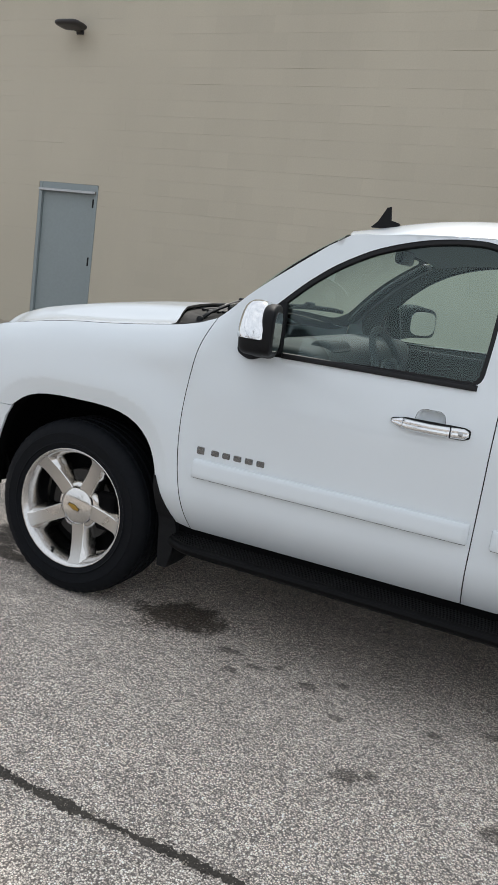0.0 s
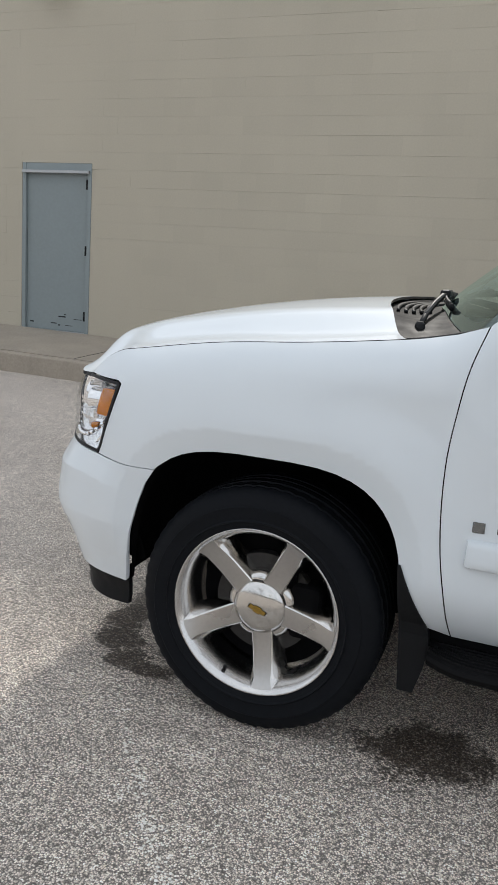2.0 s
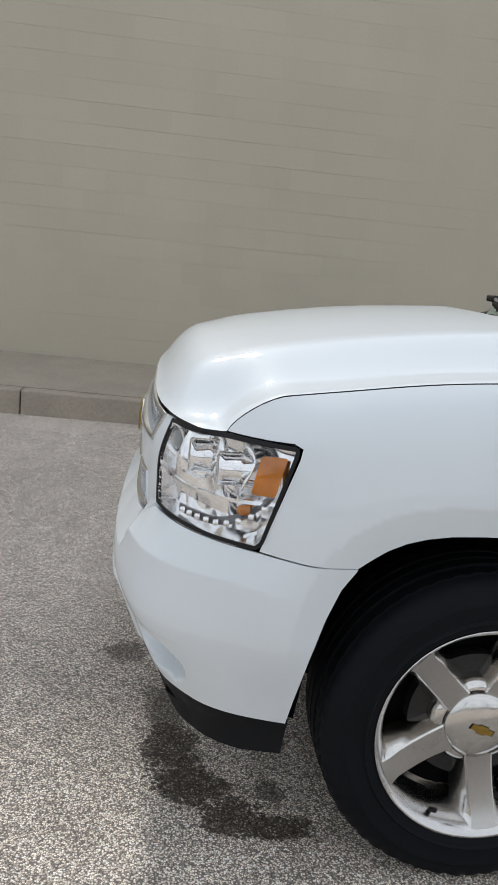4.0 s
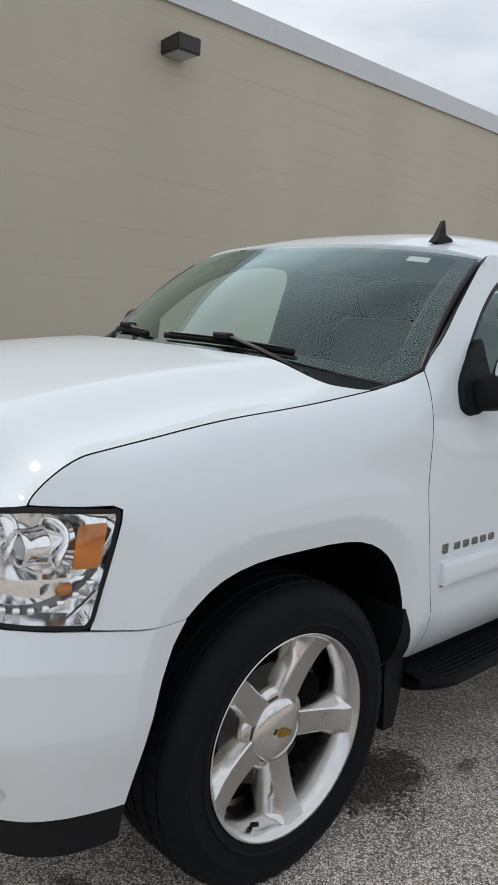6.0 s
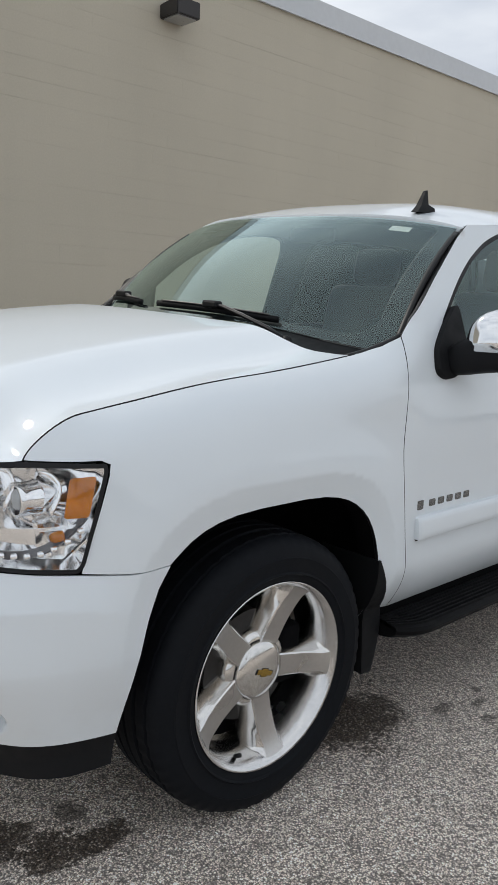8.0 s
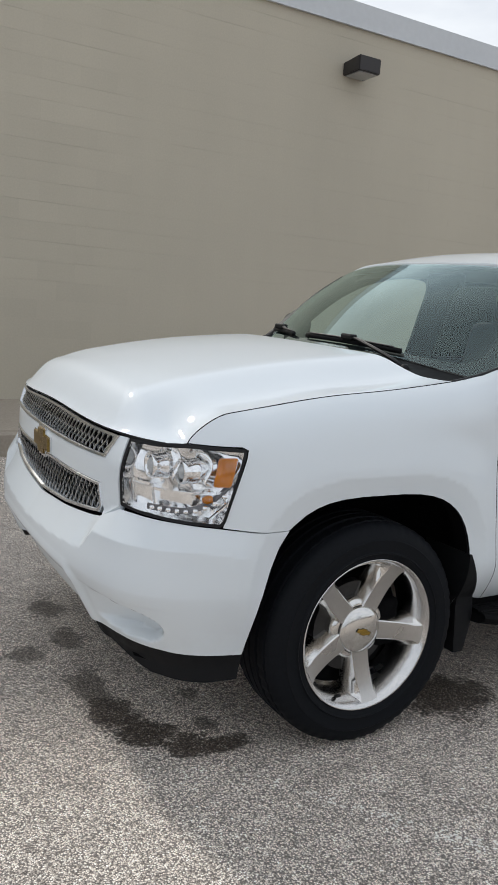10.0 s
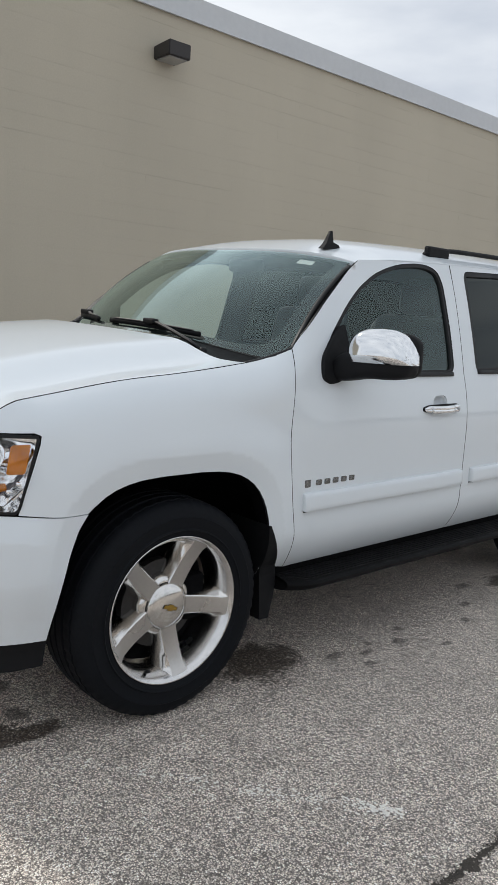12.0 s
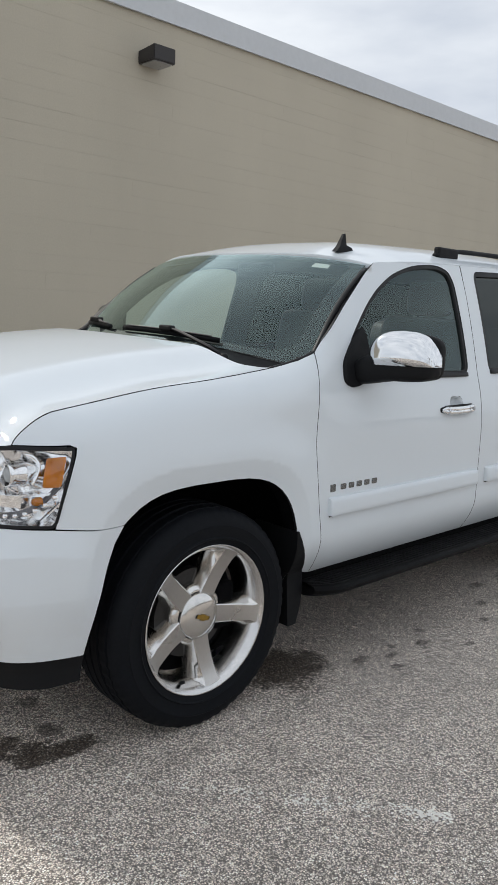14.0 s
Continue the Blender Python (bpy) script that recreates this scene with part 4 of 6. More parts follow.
def moulding(x0, x1, z0, z1, parent, flip, name="side_moulding", mat=None, label="white protective side moulding", size=1.0):
    """A protective strip: flat face, chamfered top and ends, crisp lower edge."""
    sec = [(0.004, z0 - 0.001), (-0.021, z0), (-0.0245, z0 + 0.006), (-0.0250, z0 + 0.020), (-0.0215, z1 - 0.020), (-0.0190, z1 - 0.010), (-0.012, z1 - 0.003), (0.004, z1)]
    if size < 1:
        h = z1 - z0
        sec = [(0.004, z0), (-0.022, z0 + 0.1 * h), (-0.026, z0 + 0.3 * h), (-0.026, z0 + 0.7 * h), (-0.020, z0 + 0.92 * h), (0.004, z1)]
        sec = [(d * size if d < 0 else d, z) for d, z in sec]
    verts, faces, n = [], [], len(sec)
    xs = [x0, x0 + 0.003, x0 + 0.010, x0 + 0.022] + list(np.linspace(x0 + 0.06, x1 - 0.06, 18)) + [x1 - 0.022, x1 - 0.010, x1 - 0.003, x1]
    for x in xs:
        e = min(1.0, min(x - x0, x1 - x) / 0.022)
        k = 0.25 + 0.75 * math.sqrt(max(0.0, 1 - (1 - e) ** 2))
        for d, z in sec:
            zz = (z0 + z1) / 2 + (z - (z0 + z1) / 2) * (0.90 + 0.10 * min(1.0, k * 1.1))
            y = float(skin(np.array([x]), np.array([zz]))[0, 1])
            verts.append((x, (y + d * (k if d < 0 else 1)) * flip, zz))
    for i in range(len(xs) - 1):
        faces += [(i * n + j, i * n + (j + 1) % n, (i + 1) * n + (j + 1) % n, (i + 1) * n + j) for j in range(n)]
    faces += [tuple(range(n)), tuple((len(xs) - 1) * n + j for j in range(n))[::-1]]
    if flip < 0:
        faces = [f[::-1] for f in faces]
    ob = finish(name, verts, faces, mat or WHITE, parent, label, smooth=True)
    bm = bmesh.new()
    bm.from_mesh(ob.data)
    bmesh.ops.recalc_face_normals(bm, faces=bm.faces)
    for e in bm.edges:
        if len(e.link_faces) == 2 and e.calc_face_angle() > 0.6:
            e.smooth = False
    bm.to_mesh(ob.data)
    bm.free()
    if size == 1.0:
        # Black strip that paints the shadow line under the moulding.
        skin_box("moulding_gap", x0 + 0.006, x1 - 0.006, z0 - 0.006, z0 + 0.006, 0.006, BLACK_TRIM, parent, flip, round_r=0.003)


def letter_bars(x0, z, parent, flip, n=5, pitch=0.050, w=0.036, h=0.030, x_first=0.0):
    """Raised chrome badge strokes."""
    for i in range(n):
        a = x0 + x_first + i * pitch
        skin_box("badge_bar", a, a + w, z - h / 2, z + h / 2, 0.005, BADGE, parent, flip, round_r=0.006, res=0.012)


def build_side(flip):
    """Doors, wing and quarter of one side. flip=1: driver's side."""
    seam1 = smooth_open(SEAM_1, 4)
    # front wing
    front = [(s_at(-0.587), 0.820), (s_at(-0.48), 0.809), (-0.43, 0.806), (-0.366, 0.805)]
    over = [p for p in arch_line(0.0, 0.80, 0.475) if not (p[0] < 0 and p[1] < 0.806)]
    cowl = [(0.50, float(gap_z(0.50))), (0.42, float(gap_z(0.42)))]
    gapline = [(x, float(gap_z(x))) for x in np.linspace(0.37, -0.63, 40)]
    lamp_top = [(s_at(x), float(gap_z(x))) for x in (-0.645, -0.659, -0.671, -0.681, -0.689, -0.695, -0.698)] + [(s_at(-0.700), 1.068), (s_at(-0.60), 1.066), (s_at(-0.535), 1.066), (s_at(-0.517), 1.058), (s_at(-0.521), 1.035)]
    poly = front + [(min(p[0], 0.455), p[1]) for p in over] + seam1 + cowl + sxz(gapline) + lamp_top
    # Black edges paint the gap shade, on the wing, doors and quarter.
    wing = panel("front_wing", clean(poly, 0.004), skin, WHITE, suv, "white front wing with flared wheel arch", gap=0.0020, res=0.014, thick=0.02, flip=flip, gap_shade_mat=BLACK_TRIM)
    # front door
    back = [(1.738, 1.235), (1.735, 0.9), (1.731, 0.60), (1.729, 0.444)]
    topd = top_line(1.10, 1.765, 12)
    poly = [(p[0], p[1]) for p in seam1] + pillar_edge() + topd + [(1.763, 1.6), (1.750, 1.40)] + back
    door = panel("front_door", clean(poly, 0.003), skin, WHITE, suv, "white front door", holes=[clean(rounded(WIN_1, 0.05, 5)), cup_outline(1.378, 1.073)], gap=0.0014, res=0.03, thick=0.02, flip=flip, gap_shade_mat=BLACK_TRIM)
    window(WIN_1, door, flip, GLASS_SIDE, 0.015)
    moulding(0.90, 1.648, 1.220, 1.243, door, flip, "belt_seal", BLACK_TRIM, "black belt seal below the window", 0.45)
    handle(1.378, 1.073, door, flip)
    moulding(0.603, 1.720, 0.690, 0.766, door, flip)
    skin_box("badge_square", 0.612, 0.645, 0.786, 0.816, 0.004, BADGE, door, flip, "small grey metal badge", round_r=0.003, res=0.012)
    letter_bars(0.677, 0.801, door, flip, 5, 0.0505, 0.034, 0.023)
    # rear door
    arch = arch_line(REAR_ARCH, 0.475, 0.475)
    front_arch = [p for p in arch if p[0] < 2.735]
    poly = [(1.731, 0.444), (1.733, 0.60), (1.737, 0.9), (1.740, 1.235), (1.752, 1.40), (1.765, 1.6)] + top_line(1.770, 2.575, 10) + \
           [(2.655, 1.625), (2.728, 1.35), (2.737, 1.10)] + [(2.7365, 0.906)] + front_arch[::-1][:-1] + [(2.428, 0.52), (2.39, 0.446)]
    rear = panel("rear_door", clean(poly, 0.003), skin, WHITE, suv, "white rear door", holes=[clean(rounded(WIN_2, 0.05, 5)), cup_outline(2.352, 1.092)], gap=0.0006, res=0.018, thick=0.02, flip=flip, gap_shade_mat=BLACK_TRIM)
    window(WIN_2, rear, flip, GLASS_DARK, 0.022)
    moulding(1.862, 2.415, 1.228, 1.252, rear, flip, "belt_seal", BLACK_TRIM, "black belt seal below the window", 0.4)
    handle(2.352, 1.092, rear, flip)
    moulding(1.796, 2.288, 0.692, 0.766, rear, flip)
    # quarter
    rear_arch = [p for p in arch if p[0] >= 2.735]
    poly = rear_arch[:-1] + [(REAR_ARCH + ARCH_A, 0.56), (3.60, 0.56), (3.71, 0.74), (3.75, 0.80), (3.778, 1.0), (3.766, 1.262), (3.735, 1.40), (3.685, 1.57), (3.59, 1.735)] + top_line(3.55, 2.580, 16) + \
           [(2.659, 1.625), (2.732, 1.35), (2.741, 1.10), (2.7405, 0.906)]
    quarter = panel("rear_quarter", clean(poly, 0.003), skin, WHITE, suv, "white rear quarter panel", holes=[clean(rounded(WIN_3, 0.03, 5))], gap=0.0006, res=0.02, thick=0.02, flip=flip, gap_shade_mat=BLACK_TRIM)
    window(WIN_3, quarter, flip, GLASS_DARK, 0.010)
    letter_bars(2.768, 1.346, quarter, flip, 3, 0.028, 0.023, 0.018)
    panel("tail_lamp", clean(rounded([(3.762, 0.812), (3.91, 0.80), (3.98, 1.0), (3.95, 1.255), (3.772, 1.255), (3.788, 1.0)], 0.02)), skin, RED, suv, "red tail lamp", res=0.03, offset=0.034, thick=0.05, flip=flip)
    panel("hatch_side", [(3.93, 0.80), (S_TAIL, 0.80), (S_TAIL, 1.80), (3.596, 1.735), (3.690, 1.57), (3.740, 1.40), (3.770, 1.27), (3.96, 1.268), (4.0, 1.0)], skin, WHITE, suv, res=0.05, flip=flip)
    panel("rear_bumper", [(3.372, 0.555), (3.380, 0.42), (S_TAIL, 0.42), (S_TAIL, 0.79), (3.77, 0.79), (3.715, 0.73), (3.606, 0.553)], skin, WHITE, suv, "white rear bumper", res=0.03, offset=0.0, flip=flip)


for flip in (1, -1):
    build_side(flip)


def build_inner():
    """Black sheets added behind the panel gaps in place of the shade there."""
    for flip in (1, -1):
        for a, b, z0, z1 in ((0.47, 2.40, 0.45, 1.215), (2.0, 2.72, 1.0, 1.215), (s_at(-0.5), 0.60, 0.955, 1.06), (3.4, 3.9, 0.62, 1.24)):
            panel("inner_panel", [(a, z0), (b, z0), (b, z1), (a, z1)], skin, DARK, suv, res=0.08, offset=-0.035, skirt=False, flip=flip)
        panel("pillar_liner", clean([(0.68, 1.20)] + [(x + 0.014, z - 0.011) for x, z in pillar_edge()] + top_line(1.2, 3.5, 14) + [(3.66, 1.22)]), skin, GREY_TRIM, suv,
              holes=[clean(rounded(w, 0.05, 5)) for w in (WIN_1, WIN_2, WIN_3)], res=0.06, offset=-0.021, skirt=False, flip=flip)


build_inner()


def build_roof():
    front = [(1.050 - 0.120 * (1 - (u * u)), u) for u in np.linspace(-1, 1, 21)]
    pts = [(x, u * float(roof_width(x)) * 0.997) for x, u in front]
    right = [(x, float(roof_width(x)) * 0.997) for x in np.linspace(1.09, 3.55, 24)]
    pts = pts + right + [(3.64, 0.55), (3.70, 0.3), (3.72, 0.0), (3.70, -0.3), (3.64, -0.55)] + [(x, -w) for x, w in right[::-1]]
    panel("roof_panel", clean(pts, 0.004), roof, WHITE, suv, "white roof panel", res=0.05, thick=0.02)
    panel("headliner", clean(shrink(clean(pts, 0.004), 0.03)), roof, HEADLINER, suv, res=0.15, offset=-0.045, skirt=False)


build_roof()


def hood_edge(x):
    """y of the bonnet's edge along the wing."""
    return -float(np.interp(x, EDGE_X, EDGE_Y)) + 0.001


def eased(poly):
    """The bonnet's surface with its curves run together, held at the shut line."""
    gx, gy = np.arange(-0.98, 0.46, 0.01), np.arange(-1.02, 1.021, 0.01)
    x, y = np.meshgrid(gx, gy, indexing="ij")
    z = bonnet_z(x, y)
    for _ in range(2):
        p = np.pad(z, 2, mode="edge")
        z = sum(p[i:i + z.shape[0], 2:-2] for i in range(5)) / 5
        p = np.pad(z, 2, mode="edge")
        z = sum(p[2:-2, i:i + z.shape[1]] for i in range(5)) / 5
    edge = np.array(dense(poly, 0.008))

    def look_up(g, x, y):
        u, v = np.clip((x - gx[0]) / 0.01, 0, len(gx) - 1.001), np.clip((y - gy[0]) / 0.01, 0, len(gy) - 1.001)
        i, j = u.astype(int), v.astype(int)
        u, v = u - i, v - j
        return (g[i, j] * (1 - u) + g[i + 1, j] * u) * (1 - v) + (g[i, j + 1] * (1 - u) + g[i + 1, j + 1] * u) * v
    gap = bonnet_z(edge[:, 0], edge[:, 1]) - look_up(z, edge[:, 0], edge[:, 1])

    def surface(x, y):
        x, y = np.asarray(x, float), np.asarray(y, float)
        d = np.sqrt((x[:, None] - edge[None, :, 0]) ** 2 + (y[:, None] - edge[None, :, 1]) ** 2)
        near = d.min(axis=1)
        k = 1 / (d + 0.003) ** 4
        lift = (k * gap).sum(axis=1) / k.sum(axis=1)
        return np.stack([x, y, look_up(z, x, y) + lift * np.exp(-(near / 0.08) ** 2)], -1)
    return surface


def build_bonnet():
    left = [(x, hood_edge(x)) for x in np.linspace(0.365, -0.60, 38)]
    turn = [(float(x), -float(y) + 0.001) for x, y in zip(EDGE_X[::-1], EDGE_Y[::-1]) if x < -0.605]
    nose = [(float(nose_x(y)), -y) for y in np.linspace(float(EDGE_Y[0]) - 0.02, 0.0, 24)]
    rear = [(0.365 - 0.19 * (1 - (y / 0.876) ** 2), y) for y in np.linspace(0.876, -0.876, 25)]
    half = left + turn + nose
    poly = half + [(x, -y) for x, y in half[::-1][1:]] + rear[1:-1]
    hood = panel("bonnet", clean(poly, 0.004), eased(clean(poly, 0.004)), WHITE, suv, "white bonnet with raised centre", gap=0.0022, res=0.018, thick=0.010, gap_shade_mat=BLACK_TRIM)
    return hood


build_bonnet()


def grid_sheet(name, f, nu, nv, mat, parent, label="", smooth=True):
    verts = [f(i / nu, j / nv) for j in range(nv + 1) for i in range(nu + 1)]
    faces = [(j * (nu + 1) + i, j * (nu + 1) + i + 1, (j + 1) * (nu + 1) + i + 1, (j + 1) * (nu + 1) + i) for j in range(nv) for i in range(nu)]
    return finish(name, verts, faces, mat, parent, label, smooth=smooth)


def screen_at(u, v, out=0.0):
    u = -u
    p = screen(np.array([u]), np.array([v]))[0]
    e = 0.01
    du = screen(np.array([u + e]), np.array([v]))[0] - screen(np.array([u - e]), np.array([v]))[0]
    dv = screen(np.array([u]), np.array([v + e]))[0] - screen(np.array([u]), np.array([v - e]))[0]
    n = np.cross(dv, du)
    n /= np.linalg.norm(n)
    if n[2] < 0:
        n = -n
    return tuple(p + n * out)


def build_screen():
    foot = [(u, -0.13 * max(0.0, (abs(u) - 0.42) / 0.565) ** 1.3) for u in np.linspace(-0.985, 0.985, 25)]
    glass = panel("windscreen", foot + [(0.985, 0.985), (-0.985, 0.985)], screen, GLASS_CLEAR, suv, "tinted windscreen glass", res=0.08, skirt=False)
    glass.visible_shadow = False
    outer = clean(foot + [(0.985, 0.985), (-0.985, 0.985)])
    inner = clean(rounded([(-0.912, 0.07), (-0.85, -0.015), (-0.5, 0.040), (0.5, 0.040), (0.85, -0.015), (0.912, 0.07), (0.922, 0.95), (-0.922, 0.95)], 0.06, 5))
    panel("frit_band", outer, screen, BLACK_TRIM, glass, "black border of the windscreen", holes=[inner], res=0.04, offset=-0.004, skirt=False)
    for side in (-1, 1):
        pts = [screen_at(side * 0.995, v, -0.002) for v in np.linspace(-0.12, 0.935, 20)]
        v, f = sweep(pts, [(-0.012, -0.004), (0.011, -0.004), (0.009, 0.003), (-0.009, 0.004)])
        finish("screen_moulding", v, f, BLACK_TRIM, suv, "black windscreen pillar moulding")
    for side in (-1, 1):
        pts = [screen_at(side * (0.955 - 0.01 * v), v, -0.040) for v in np.linspace(0.02, 0.99, 16)]
        v, f = sweep(pts, [(-0.056, -0.014), (0.050, -0.020), (0.056, 0.000), (0.046, 0.016), (-0.050, 0.016), (-0.058, 0.002)])
        finish("pillar_trim", v, f, BLACK_TRIM, suv, "dark inner trim of the windscreen pillar")
    panel("sticker", [(0.70, 0.865), (0.80, 0.865), (0.80, 0.92), (0.70, 0.92)], screen, STICKER, glass, "small pale sticker inside the windscreen", res=0.05, offset=-0.003, skirt=False)
    # cowl between bonnet and glass
    def cowl(u, v):
        y = -0.865 + 1.73 * u
        c = 1 - (y / 0.865) ** 2
        x0 = 0.365 - 0.19 * c
        a = np.array([x0 - 0.01, y, float(bonnet_z(x0, y)) - 0.022])
        b = np.array(screen_at(y / 0.868, -0.004 - 0.13 * max(0.0, (abs(y) / 0.868 - 0.42) / 0.565) ** 1.3, -0.004))
        p = a + (b - a) * v
        return (p[0], p[1], p[2] - 0.012 * math.sin(math.pi * v))
    cowl_ob = grid_sheet("cowl_panel", cowl, 40, 8, BOARD, suv, "black plastic cowl vent panel")
    for k in range(5):
        v0 = 0.18 + 0.14 * k
        pts = [Vector(cowl(u, v0)) + Vector((0, 0, 0.006)) for u in np.linspace(0.28, 0.80, 26)]
        v, f = sweep(pts, [(-0.006, -0.004), (0.006, -0.004), (0.006, 0.003), (-0.006, 0.006)])
        finish("vent_slat", v, f, BLACK_TRIM, cowl_ob)
    # side fillets of the cowl up to the wings
    for side in (-1, 1):
        pts = [Vector((0.36 + 0.26 * t, side * 0.868, float(gap_z(0.36 + 0.26 * t)) - 0.008)) for t in np.linspace(0, 1, 10)]
        v, f = sweep(pts, ring(0.012, 6))
        finish("cowl_seal", v, f, BLACK_TRIM, suv)
    # wipers, parked along the foot of the glass: base, joint on the blade, and the blade's two ends as (y, rise)
    for base, joint, ends in ((Vector((0.352, -0.615, 1.300)), (-0.20, 0.060), ((-0.485, 0.018), (0.13, 0.050))), (Vector((0.385, 0.215, 1.322)), (0.50, 0.075), ((0.26, 0.045), (0.76, 0.050)))):
        elbow = Vector(screen_at(joint[0] / 0.86, joint[1], 0.030))
        pts = [base, base.lerp(elbow, 0.22) + Vector((-0.004, 0, 0.012)), base.lerp(elbow, 0.55) + Vector((-0.004, 0, 0.012)), base.lerp(elbow, 0.85) + Vector((0, 0, 0.008)), elbow]
        v, f = sweep(pts, [(-0.009, -0.004), (0.009, -0.004), (0.007, 0.006), (-0.007, 0.006)])
        arm = finish("wiper_arm", v, f, BLACK_TRIM, suv, "black wiper arm")
        v, f = lathe([(0.0, 0.020), (0.011, 0.020), (0.016, 0.010), (0.018, -0.016)], 16)
        v = [(base.x + a, base.y + c, base.z + b - 0.004) for a, b, c in v]
        finish("wiper_cap", v, f, BLACK_TRIM, arm)
        (y0, v0), (y1, v1) = ends
        blade = [Vector(screen_at((y0 + (y1 - y0) * u) / 0.86, v0 + (v1 - v0) * u + 0.012 * math.sin(math.pi * u), 0.014)) for u in np.linspace(0, 1, 18)]
        v, f = sweep(blade, [(-0.004, -0.012), (0.004, -0.012), (0.007, 0.002), (0.003, 0.010), (-0.003, 0.010), (-0.007, 0.002)])
        finish("wiper_blade", v, f, BLACK_PLASTIC, arm)
        v, f = sweep([b + Vector((-0.003, 0, 0.012)) for b in blade[1:-1]], [(-0.004, -0.002), (0.004, -0.002), (0.003, 0.003), (-0.003, 0.003)])
        finish("wiper_bridge", v, f, ALLOY_DULL, arm)
        bm = bmesh.new()
        box(bm, elbow.x - 0.018, elbow.x + 0.018, elbow.y - 0.040, elbow.y + 0.040, elbow.z - 0.014, elbow.z + 0.012, 0.007)
        part("wiper_joint", bm, BLACK_TRIM, arm)
        # Pale metal strip added on the arm for its silvery highlight.
        v, f = sweep([pts[1] + Vector((0, 0, 0.007)), pts[2] + Vector((0, 0, 0.0075)), pts[3] + Vector((0, 0, 0.007))], [(-0.004, -0.001), (0.004, -0.001), (0.003, 0.001), (-0.003, 0.001)])
        finish("wiper_spring_edge", v, f, ALLOY_DULL, arm)


build_screen()


# ---- nose: bumper, grille, lamps ----
def nose_top(y):
    """Height of the bonnet's front edge at half width y."""
    return float(bonnet_lip(y))


def both(half):
    """A full-width outline from its driver's half, which begins and ends on the middle line."""
    return half + [(2 * S_NOSE - s, z) for s, z in half[::-1][1:-1]]


def nose_normal(s):
    m = s < S_NOSE
    t = 2 * S_NOSE - s if m else s
    return float(np.interp(t, S_AXIS, N_X)), float(np.interp(t, S_AXIS, N_Y)) * (-1 if m else 1)


